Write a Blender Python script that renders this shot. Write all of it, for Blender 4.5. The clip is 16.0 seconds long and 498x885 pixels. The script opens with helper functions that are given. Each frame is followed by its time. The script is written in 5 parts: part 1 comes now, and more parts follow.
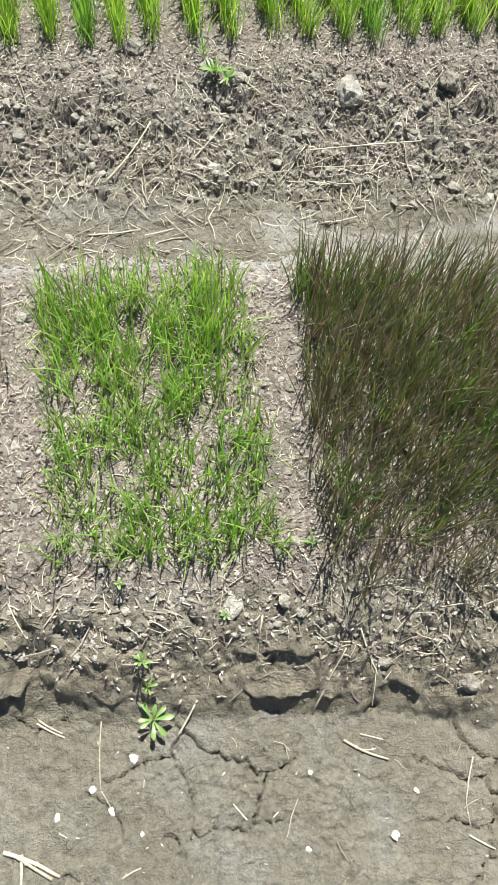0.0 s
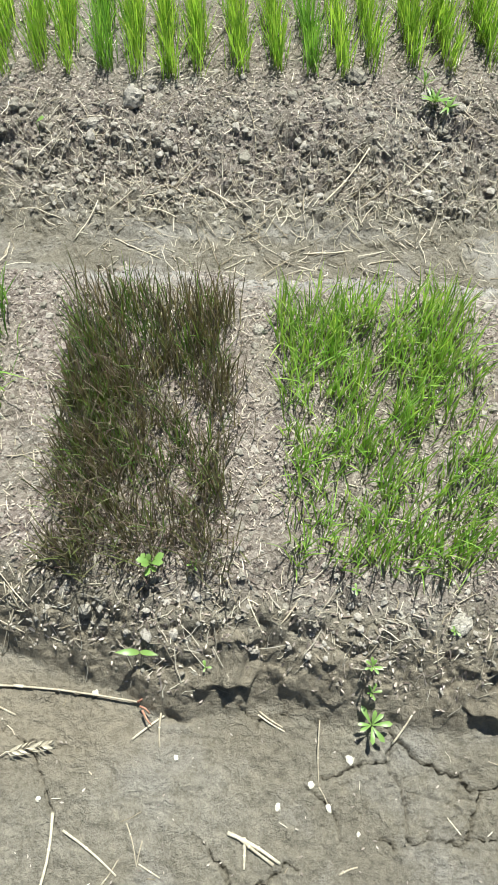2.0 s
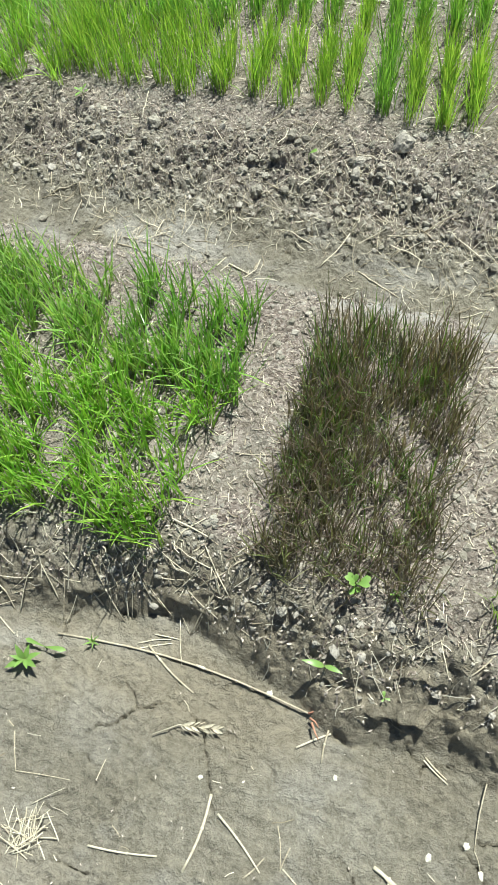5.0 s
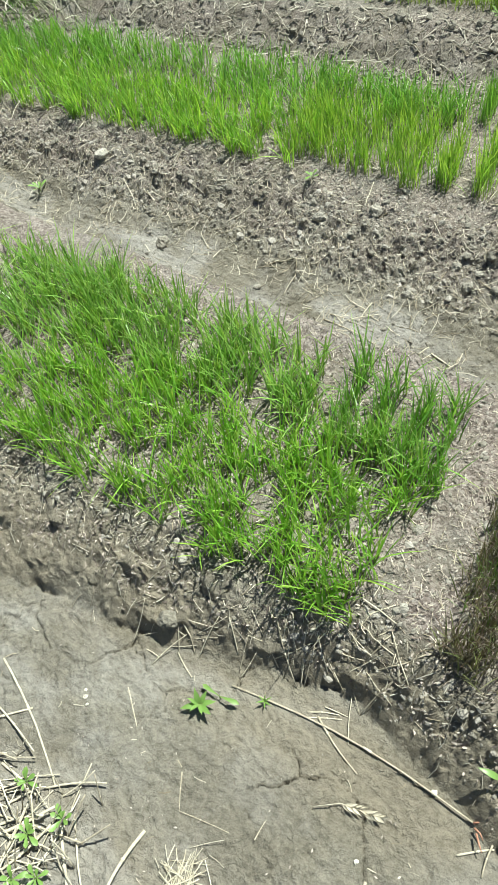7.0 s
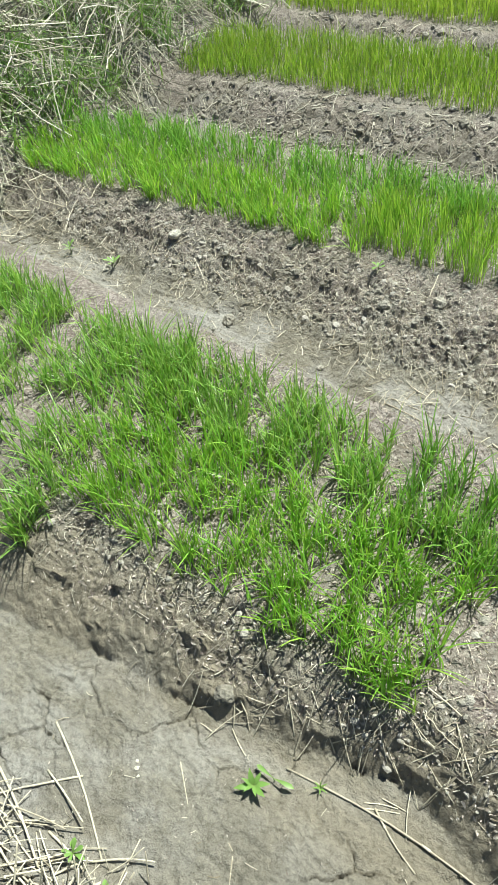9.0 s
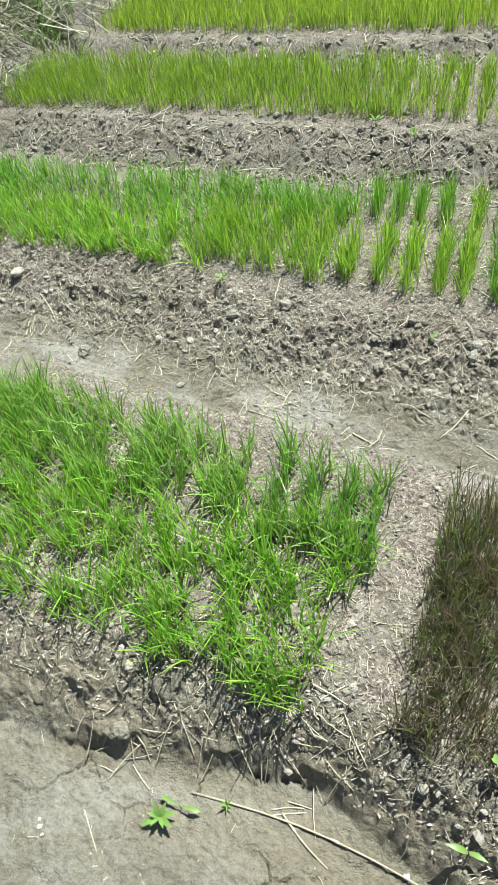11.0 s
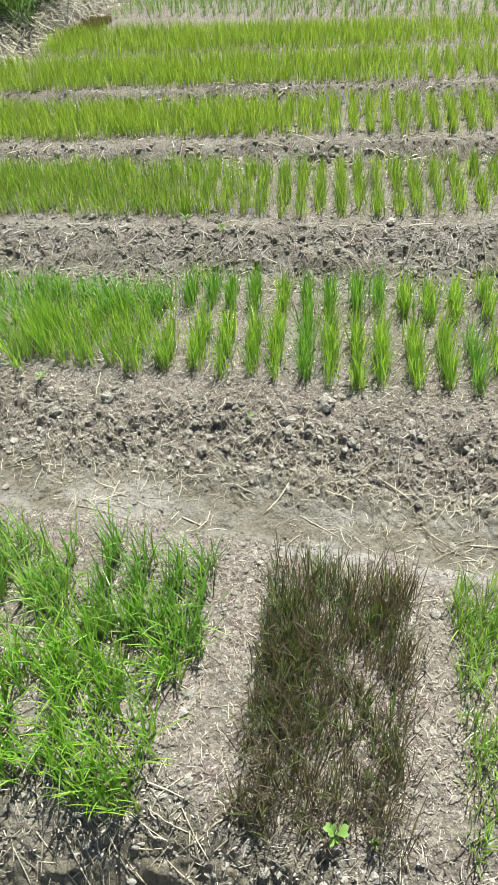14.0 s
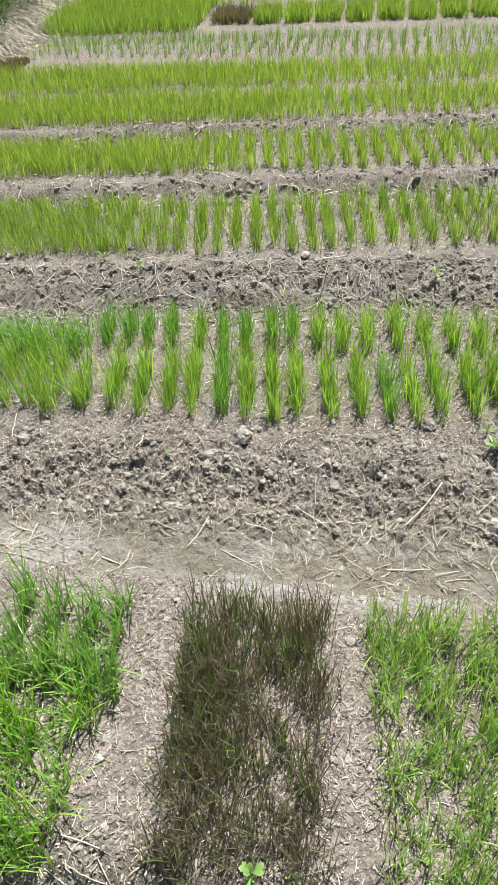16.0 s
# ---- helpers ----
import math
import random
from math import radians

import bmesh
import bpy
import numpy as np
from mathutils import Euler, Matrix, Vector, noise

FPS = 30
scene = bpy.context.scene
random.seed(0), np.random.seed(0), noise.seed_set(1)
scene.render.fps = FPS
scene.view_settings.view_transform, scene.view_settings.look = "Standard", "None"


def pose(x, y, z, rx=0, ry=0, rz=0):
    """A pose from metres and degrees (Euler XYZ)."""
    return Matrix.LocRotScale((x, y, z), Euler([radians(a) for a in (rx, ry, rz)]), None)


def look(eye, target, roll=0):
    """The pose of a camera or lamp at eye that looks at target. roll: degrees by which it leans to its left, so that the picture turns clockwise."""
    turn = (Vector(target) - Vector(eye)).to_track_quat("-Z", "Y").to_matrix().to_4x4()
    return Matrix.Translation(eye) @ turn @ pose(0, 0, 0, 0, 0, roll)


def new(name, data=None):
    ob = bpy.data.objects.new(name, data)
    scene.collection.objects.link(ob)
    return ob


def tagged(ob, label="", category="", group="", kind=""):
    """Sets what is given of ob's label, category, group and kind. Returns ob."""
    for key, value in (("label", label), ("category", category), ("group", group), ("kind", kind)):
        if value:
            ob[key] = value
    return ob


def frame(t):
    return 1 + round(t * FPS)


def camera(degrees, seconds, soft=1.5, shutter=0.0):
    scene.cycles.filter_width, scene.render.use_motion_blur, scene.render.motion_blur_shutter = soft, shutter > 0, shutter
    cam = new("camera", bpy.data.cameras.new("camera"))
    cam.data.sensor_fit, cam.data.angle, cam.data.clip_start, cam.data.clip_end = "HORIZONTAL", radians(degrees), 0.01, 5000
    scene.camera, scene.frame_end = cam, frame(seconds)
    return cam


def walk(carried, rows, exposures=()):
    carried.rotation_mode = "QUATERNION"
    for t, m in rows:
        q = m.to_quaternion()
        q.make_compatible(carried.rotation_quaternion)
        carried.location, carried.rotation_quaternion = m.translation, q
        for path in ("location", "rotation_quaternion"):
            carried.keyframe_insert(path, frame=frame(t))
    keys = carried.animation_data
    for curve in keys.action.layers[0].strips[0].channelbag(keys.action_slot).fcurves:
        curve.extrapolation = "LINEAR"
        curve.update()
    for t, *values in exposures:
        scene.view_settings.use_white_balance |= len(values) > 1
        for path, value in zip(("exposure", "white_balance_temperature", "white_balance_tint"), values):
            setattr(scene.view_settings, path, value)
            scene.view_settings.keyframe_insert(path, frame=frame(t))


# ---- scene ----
cam = camera(37.9, 16.0, 1.0)
PATH = [
    (0, (-0.2844, 0.5759, 1.488), (-0.1248, 1.4347, -0.311), 8.3),
    (0.5, (-0.39, 0.5575, 1.502), (-0.2385, 1.4334, -0.29), 7.2),
    (1, (-0.4618, 0.5041, 1.511), (-0.3103, 1.4032, -0.269), 4.5),
    (1.5, (-0.5371, 0.5258, 1.533), (-0.4741, 1.4389, -0.246), 5.5),
    (2, (-0.5766, 0.543, 1.532), (-0.6594, 1.4377, -0.255), -1.3),
    (2.5, (-0.6273, 0.5376, 1.544), (-0.8166, 1.4451, -0.228), -3.6),
    (3, (-0.6364, 0.5455, 1.528), (-0.8416, 1.4439, -0.247), -4.1),
    (3.5, (-0.6531, 0.5263, 1.552), (-0.9108, 1.4251, -0.215), -5.2),
    (3.7, (-0.6677, 0.5144, 1.559), (-0.9552, 1.4094, -0.207), -5.5),
    (5.8, (-0.8107, 0.4489, 1.607), (-1.3431, 1.3443, -0.1), -8.7),
    (6, (-0.8366, 0.4467, 1.621), (-1.3793, 1.3276, -0.09), -8.7),
    (6.5, (-0.8767, 0.4214, 1.662), (-1.5434, 1.2948, -0.009), -10.4),
    (7, (-0.9212, 0.3826, 1.694), (-1.7125, 1.2522, 0.077), -11.4),
    (7.5, (-0.9596, 0.3354, 1.715), (-1.8627, 1.1889, 0.147), -11.9),
    (8, (-0.9923, 0.299, 1.736), (-1.9889, 1.1427, 0.221), -12.7),
    (8.2, (-1.0054, 0.2993, 1.733), (-1.9974, 1.1779, 0.235), -11.5),
    (10.3, (-0.938, 0.3562, 1.744), (-1.7377, 1.4285, 0.257), -9.7),
    (10.5, (-0.9175, 0.3689, 1.744), (-1.6992, 1.4585, 0.26), -10.3),
    (11, (-0.8869, 0.3899, 1.736), (-1.6147, 1.5075, 0.246), -10.3),
    (11.5, (-0.8502, 0.4026, 1.736), (-1.4835, 1.5704, 0.242), -8.9),
    (12, (-0.8298, 0.4173, 1.749), (-1.4034, 1.6068, 0.246), -8.7),
    (12.5, (-0.8135, 0.4234, 1.741), (-1.358, 1.6297, 0.243), -8.6),
    (13, (-0.7917, 0.4261, 1.744), (-1.2918, 1.6884, 0.275), -7.3),
    (13.5, (-0.7685, 0.426, 1.75), (-1.2386, 1.7536, 0.33), -5.8),
    (14, (-0.7451, 0.425, 1.758), (-1.1822, 1.8182, 0.391), -5.1),
    (14.5, (-0.7218, 0.4319, 1.768), (-1.1305, 1.8559, 0.424), -5.5),
    (15, (-0.6979, 0.434, 1.779), (-1.0929, 1.893, 0.469), -4.9),
    (15.5, (-0.6851, 0.4366, 1.778), (-1.0317, 1.9037, 0.464), -3.6),
    (16, (-0.6539, 0.4446, 1.777), (-0.9501, 1.9201, 0.46), -3.6),
]
walk(cam, [(t, look(eye, target, roll)) for t, eye, target, roll in PATH],
     exposures=[(0, 0.78, 6350, 6), (2.0, 0.71, 6300, 3), (8.0, 0.67, 6250, -2), (11.0, 0.80, 6250, -1), (14.0, 0.76, 6350, 3), (16.0, 0.77, 6300, 10)])
# end of path

# ---- light ----
SUN_DIR = Vector((0.10, 0.38, 0.92)).normalized()
world = bpy.data.worlds.new("sky")
scene.world = world
world.use_nodes = True
wt = world.node_tree
sky = wt.nodes.new("ShaderNodeTexSky")
sky.sky_type = 'NISHITA'
sky.sun_disc = False
sky.sun_elevation = math.asin(SUN_DIR.z)
sky.sun_rotation = math.atan2(SUN_DIR.x, SUN_DIR.y)
wt.nodes["Background"].inputs["Strength"].default_value = 0.051
wt.links.new(sky.outputs[0], wt.nodes["Background"].inputs[0])
sun = new("sun", bpy.data.lights.new("sun", 'SUN'))
sun.data.energy = 5.62
sun.data.angle = radians(0.53)
sun.data.color = (1.0, 0.965, 0.91)
sun.matrix_world = look(SUN_DIR * 30, (0, 0, 0))

# ---- materials ----
def nodes(name):
    m = bpy.data.materials.new(name)
    m.use_nodes = True
    nt = m.node_tree
    return m, nt, nt.nodes["Principled BSDF"]


def ramp(nt, fac, stops):
    r = nt.nodes.new("ShaderNodeValToRGB")
    e = r.color_ramp.elements
    while len(e) < len(stops):
        e.new(0.5)
    for k, (p, c) in zip(e, stops):
        k.position, k.color = p, (*c, 1)
    nt.links.new(fac, r.inputs[0])
    return r.outputs[0]


def noise_tex(nt, co, scale, detail=4, rough=0.6):
    n = nt.nodes.new("ShaderNodeTexNoise")
    n.inputs["Scale"].default_value = scale
    n.inputs["Detail"].default_value = detail
    n.inputs["Roughness"].default_value = rough
    if co is not None:
        nt.links.new(co, n.inputs["Vector"])
    return n.outputs["Fac"]


def mix(nt, fac, a, b, kind='MIX'):
    x = nt.nodes.new("ShaderNodeMix")
    x.data_type, x.blend_type = 'RGBA', kind
    for sock, v in ((x.inputs[0], fac), (x.inputs[6], a), (x.inputs[7], b)):
        if hasattr(v, "links"):
            nt.links.new(v, sock)
        else:
            sock.default_value = v if isinstance(v, float) else (*v, 1)
    return x.outputs[2]


def soil_material(name, dark, mid, pale, grain=260.0, bump=0.6, pieces=0.5, litter=None, scales=0.5, film=None):
    """Dry clay: broad stains, fine grain and a crumb texture; where the sheet has a litter mask, a mat of husk and chaff."""
    m, nt, b = nodes(name)
    co = nt.nodes.new("ShaderNodeNewGeometry").outputs["Position"]
    big = noise_tex(nt, co, 3.2, 5)
    fine = noise_tex(nt, co, 46.0, 6, 0.72)
    grit = noise_tex(nt, co, grain, 3, 0.7)
    c = ramp(nt, big, [(0.30, dark), (0.5, mid), (0.72, pale)])
    if film:
        c = mix(nt, ramp(nt, noise_tex(nt, co, 5.5, 4, 0.55), [(0.50, (0, 0, 0)), (0.66, (0.55, 0.55, 0.55))]), c, film)
    c2 = ramp(nt, fine, [(0.28, (0.62, 0.60, 0.57)), (0.5, (1, 1, 1)), (0.75, (1.25, 1.24, 1.21))])
    c = mix(nt, 1.0, c, c2, 'MULTIPLY')
    c3 = ramp(nt, grit, [(0.3, (0.80, 0.79, 0.77)), (0.55, (1, 1, 1)), (0.72, (1.18, 1.17, 1.15))])
    c = mix(nt, 0.8, c, c3, 'MULTIPLY')
    cell = nt.nodes.new("ShaderNodeTexVoronoi")
    cell.inputs["Scale"].default_value = 150.0
    warp = mix(nt, 0.02, co, noise_tex(nt, co, 60.0, 3), 'ADD')
    nt.links.new(warp, cell.inputs["Vector"])
    one = nt.nodes.new("ShaderNodeSeparateColor")
    nt.links.new(cell.outputs["Color"], one.inputs[0])
    tone = ramp(nt, one.outputs[0], [(0.0, (0.72, 0.71, 0.70)), (0.6, (1, 1, 1)), (1.0, (1.35, 1.33, 1.30))])
    c = mix(nt, pieces, c, tone, 'MULTIPLY')
    if litter:
        mask = nt.nodes.new("ShaderNodeAttribute")
        mask.attribute_name = "litter"
        chaff = ramp(nt, one.outputs[1], [(0.0, litter[0]), (0.45, litter[1]), (1.0, litter[2])])
        chaff = mix(nt, 1.0, chaff, c2, 'MULTIPLY')
        c = mix(nt, mask.outputs["Fac"], c, chaff)
        for attribute, stain in (("subsoil", (0.262, 0.230, 0.173)), ("salt", (0.40, 0.382, 0.348))):
            where = nt.nodes.new("ShaderNodeAttribute")
            where.attribute_name = attribute
            c = mix(nt, where.outputs["Fac"], c, mix(nt, 1.0, stain, c2, 'MULTIPLY'))
    nt.links.new(c, b.inputs["Base Color"])
    b.inputs["Roughness"].default_value = 0.95
    b.inputs["Specular IOR Level"].default_value = 0.2
    ridge = nt.nodes.new("ShaderNodeTexNoise")
    ridge.noise_type = 'RIDGED_MULTIFRACTAL'
    ridge.inputs["Scale"].default_value = 42.0
    ridge.inputs["Detail"].default_value = 3.0
    nt.links.new(co, ridge.inputs["Vector"])
    add = nt.nodes.new("ShaderNodeMath")
    add.operation = 'MULTIPLY_ADD'
    nt.links.new(fine, add.inputs[0])
    add.inputs[1].default_value = 2.0
    soft = nt.nodes.new("ShaderNodeMath")
    soft.operation = 'MULTIPLY'
    soft.inputs[1].default_value = 0.45
    nt.links.new(grit, soft.inputs[0])
    nt.links.new(soft.outputs[0], add.inputs[2])
    more = nt.nodes.new("ShaderNodeMath")
    more.operation = 'MULTIPLY_ADD'
    nt.links.new(ridge.outputs["Fac"], more.inputs[0])
    more.inputs[1].default_value = 0.5
    nt.links.new(add.outputs[0], more.inputs[2])
    last = nt.nodes.new("ShaderNodeMath")
    last.operation = 'MULTIPLY_ADD'
    nt.links.new(one.outputs[2], last.inputs[0])
    last.inputs[1].default_value = pieces * 0.9
    nt.links.new(more.outputs[0], last.inputs[2])
    edge = nt.nodes.new("ShaderNodeTexVoronoi")
    edge.feature = 'DISTANCE_TO_EDGE'
    edge.inputs["Scale"].default_value = 50.0
    bend = nt.nodes.new("ShaderNodeTexNoise")
    bend.inputs["Scale"].default_value = 30.0
    bend.inputs["Detail"].default_value = 4.0
    nt.links.new(co, bend.inputs["Vector"])
    bent = mix(nt, 0.06, co, bend.outputs["Color"], 'ADD')
    nt.links.new(bent, edge.inputs["Vector"])
    scale = nt.nodes.new("ShaderNodeMapRange")
    scale.inputs["From Max"].default_value = 0.10
    scale.inputs["To Max"].default_value = scales
    nt.links.new(edge.outputs["Distance"], scale.inputs["Value"])
    patch = nt.nodes.new("ShaderNodeMath")
    patch.operation = 'MULTIPLY_ADD'
    nt.links.new(scale.outputs[0], patch.inputs[0])
    nt.links.new(ramp(nt, noise_tex(nt, co, 9.0, 3), [(0.42, (0.0, 0.0, 0.0)), (0.66, (1, 1, 1))]), patch.inputs[1])
    nt.links.new(last.outputs[0], patch.inputs[2])
    last = patch
    bp = nt.nodes.new("ShaderNodeBump")
    bp.inputs["Strength"].default_value = bump
    bp.inputs["Distance"].default_value = 0.010
    nt.links.new(last.outputs[0], bp.inputs["Height"])
    nt.links.new(bp.outputs[0], b.inputs["Normal"])
    return m


def blade_material(name, low, body, tip, alt, translucent=0.35):
    """Leaf blades: colour runs from sheath to tip, and differs from leaf to leaf."""
    m, nt, b = nodes(name)
    uv = nt.nodes.new("ShaderNodeTexCoord").outputs["UV"]
    sep = nt.nodes.new("ShaderNodeSeparateXYZ")
    nt.links.new(uv, sep.inputs[0])
    rnd = nt.nodes.new("ShaderNodeNewGeometry").outputs["Random Per Island"]
    c = ramp(nt, sep.outputs[1], [(0.0, low), (0.3, body), (0.72, body), (1.0, tip)])
    d = ramp(nt, sep.outputs[1], [(0.0, low), (0.25, alt), (1.0, alt)])
    pick = ramp(nt, rnd, [(0.55, (0, 0, 0)), (0.8, (1, 1, 1))])
    c = mix(nt, pick, c, d)
    shade = ramp(nt, sep.outputs[0], [(0.0, (0.62, 0.64, 0.6)), (1.0, (1.32, 1.3, 1.28))])
    c = mix(nt, 1.0, c, shade, 'MULTIPLY')
    nt.links.new(c, b.inputs["Base Color"])
    b.inputs["Roughness"].default_value = 0.38
    b.inputs["Specular IOR Level"].default_value = 0.55
    tr = nt.nodes.new("ShaderNodeBsdfTranslucent")
    warm = mix(nt, 1.0, c, (1.3, 1.2, 0.7), 'MULTIPLY')
    nt.links.new(warm, tr.inputs["Color"])
    ms = nt.nodes.new("ShaderNodeMixShader")
    ms.inputs[0].default_value = translucent
    nt.links.new(b.outputs[0], ms.inputs[1])
    nt.links.new(tr.outputs[0], ms.inputs[2])
    nt.links.new(ms.outputs[0], nt.nodes["Material Output"].inputs["Surface"])
    return m


def dry_material(name, dark, pale, rough=0.7):
    m, nt, b = nodes(name)
    co = nt.nodes.new("ShaderNodeNewGeometry").outputs["Position"]
    rnd = nt.nodes.new("ShaderNodeNewGeometry").outputs["Random Per Island"]
    c = ramp(nt, rnd, [(0.0, dark), (1.0, pale)])
    c = mix(nt, 1.0, c, ramp(nt, noise_tex(nt, co, 120.0, 3), [(0.3, (0.75, 0.72, 0.68)), (0.7, (1.12, 1.12, 1.1))]), 'MULTIPLY')
    nt.links.new(c, b.inputs["Base Color"])
    b.inputs["Roughness"].default_value = rough
    b.inputs["Specular IOR Level"].default_value = 0.3
    return m


MUD = soil_material("dried_mud", (0.192, 0.174, 0.136), (0.226, 0.207, 0.163), (0.29, 0.270, 0.223), 230.0, 0.9, 0.35, ((0.135, 0.108, 0.095), (0.245, 0.200, 0.178), (0.44, 0.39, 0.345)), 0.32, (0.30, 0.288, 0.262))
CLOD = soil_material("crumbly_clay", (0.205, 0.189, 0.155), (0.26, 0.242, 0.202), (0.35, 0.330, 0.284), 180.0, 0.45, 0.5)
PALE_CLOD = soil_material("bleached_clay", (0.29, 0.268, 0.230), (0.36, 0.335, 0.292), (0.45, 0.425, 0.38), 180.0, 0.4, 0.4)
GREEN = blade_material("fresh_green_blade", (0.22, 0.27, 0.11), (0.225, 0.425, 0.088), (0.39, 0.50, 0.145), (0.33, 0.50, 0.125), 0.42)
LUSH = blade_material("deep_green_blade", (0.15, 0.22, 0.07), (0.185, 0.39, 0.068), (0.28, 0.45, 0.10), (0.24, 0.44, 0.088), 0.42)
YELLOW = blade_material("yellow_green_blade", (0.18, 0.24, 0.07), (0.245, 0.445, 0.068), (0.40, 0.49, 0.12), (0.35, 0.52, 0.10), 0.47)
FIELD = blade_material("pale_field_blade", (0.21, 0.26, 0.08), (0.27, 0.425, 0.066), (0.41, 0.45, 0.13), (0.35, 0.48, 0.096), 0.46)
FAR = blade_material("field_green_blade", (0.21, 0.25, 0.08), (0.235, 0.395, 0.062), (0.37, 0.415, 0.12), (0.31, 0.445, 0.09), 0.45)
OLIVE = blade_material("olive_tipped_blade", (0.20, 0.22, 0.09), (0.20, 0.36, 0.08), (0.30, 0.36, 0.12), (0.24, 0.40, 0.09), 0.4)
PURPLE = blade_material("purple_brown_blade", (0.21, 0.23, 0.10), (0.182, 0.160, 0.112), (0.205, 0.108, 0.132), (0.19, 0.225, 0.088), 0.34)
BRIGHT = blade_material("bright_green_blade", (0.24, 0.28, 0.11), (0.255, 0.45, 0.090), (0.44, 0.54, 0.155), (0.37, 0.53, 0.125), 0.44)
DULL = blade_material("brown_grass_blade", (0.18, 0.16, 0.09), (0.19, 0.16, 0.08), (0.26, 0.20, 0.11), (0.20, 0.20, 0.08), 0.3)
STRAW = dry_material("dry_straw", (0.30, 0.255, 0.18), (0.74, 0.69, 0.57))
PALE_STRAW = dry_material("bleached_straw", (0.50, 0.45, 0.34), (0.74, 0.70, 0.58))
GREY_STRAW = dry_material("weathered_straw", (0.20, 0.175, 0.13), (0.62, 0.585, 0.49), 0.85)
GREEN_STRAW = dry_material("grey_green_stem", (0.14, 0.15, 0.09), (0.56, 0.55, 0.43), 0.8)
DEEP = blade_material("bush_leaf", (0.09, 0.14, 0.05), (0.11, 0.21, 0.06), (0.17, 0.27, 0.09), (0.15, 0.27, 0.075), 0.35)
MOSS = blade_material("bank_weed_leaf", (0.13, 0.18, 0.07), (0.16, 0.28, 0.08), (0.24, 0.36, 0.11), (0.21, 0.34, 0.09), 0.35)
SPRING = blade_material("spring_green_blade", (0.22, 0.27, 0.10), (0.225, 0.45, 0.06), (0.39, 0.53, 0.12), (0.35, 0.54, 0.095), 0.44)
DARK_GREEN = blade_material("dark_green_blade", (0.13, 0.18, 0.07), (0.125, 0.23, 0.058), (0.20, 0.19, 0.08), (0.175, 0.30, 0.062), 0.38)
HUSK = dry_material("rice_husk", (0.17, 0.145, 0.122), (0.60, 0.54, 0.475), 0.85)
CHAFF = dry_material("pinkish_chaff", (0.155, 0.124, 0.106), (0.50, 0.44, 0.385), 0.8)
SHELL = dry_material("pale_shell", (0.58, 0.55, 0.45), (0.70, 0.67, 0.57), 0.7)
STONE = soil_material("chalky_stone", (0.38, 0.35, 0.29), (0.47, 0.44, 0.38), (0.56, 0.53, 0.46), 140.0, 0.8)
LEAF = blade_material("weed_leaf", (0.22, 0.31, 0.10), (0.21, 0.36, 0.09), (0.26, 0.41, 0.12), (0.19, 0.33, 0.085), 0.3)
DEAD_LEAF = dry_material("dead_leaf", (0.62, 0.57, 0.47), (0.76, 0.72, 0.62), 0.6)
RUST_LEAF = dry_material("orange_leaf", (0.45, 0.20, 0.08), (0.58, 0.30, 0.14), 0.6)
TAPE = dry_material("rusty_red_bark", (0.40, 0.17, 0.11), (0.50, 0.27, 0.19), 0.7)

# ---- noise for the relief ----
def hash2(i, j, k=0):
    n = (i.astype(np.int64) * 374761393 + j.astype(np.int64) * 668265263 + k * 1442695041) & 0xFFFFFFFF
    n = ((n ^ (n >> 13)) * 1274126177) & 0xFFFFFFFF
    n = ((n ^ (n >> 16)) * 2246822519) & 0xFFFFFFFF
    return ((n ^ (n >> 15)) & 0xFFFFFF) / float(0xFFFFFF)


def vnoise(x, y, k=0):
    i, j = np.floor(x), np.floor(y)
    u, v = x - i, y - j
    u, v = u * u * (3 - 2 * u), v * v * (3 - 2 * v)
    a, b = hash2(i, j, k), hash2(i + 1, j, k)
    c, d = hash2(i, j + 1, k), hash2(i + 1, j + 1, k)
    return (a + (b - a) * u) * (1 - v) + (c + (d - c) * u) * v


def fbm(x, y, k=0, octaves=4):
    s, amp = 0.0, 0.5
    for o in range(octaves):
        s = s + amp * (vnoise(x * 2 ** o, y * 2 ** o, k + o) - 0.5)
        amp *= 0.5
    return s


def cells(x, y, k=0):
    """Nearest and second nearest distance of a jittered grid, and a random number for the nearest cell."""
    i, j = np.floor(x), np.floor(y)
    f1, f2, r = np.full(x.shape, 9.0), np.full(x.shape, 9.0), np.zeros(x.shape)
    for a in (-1, 0, 1):
        for b in (-1, 0, 1):
            px = i + a + hash2(i + a, j + b, k)
            py = j + b + hash2(i + a, j + b, k + 7)
            d = np.hypot(px - x, py - y)
            near = d < f1
            f2 = np.where(near, f1, np.minimum(f2, d))
            r = np.where(near, hash2(i + a, j + b, k + 13), r)
            f1 = np.where(near, d, f1)
    return f1, f2, r


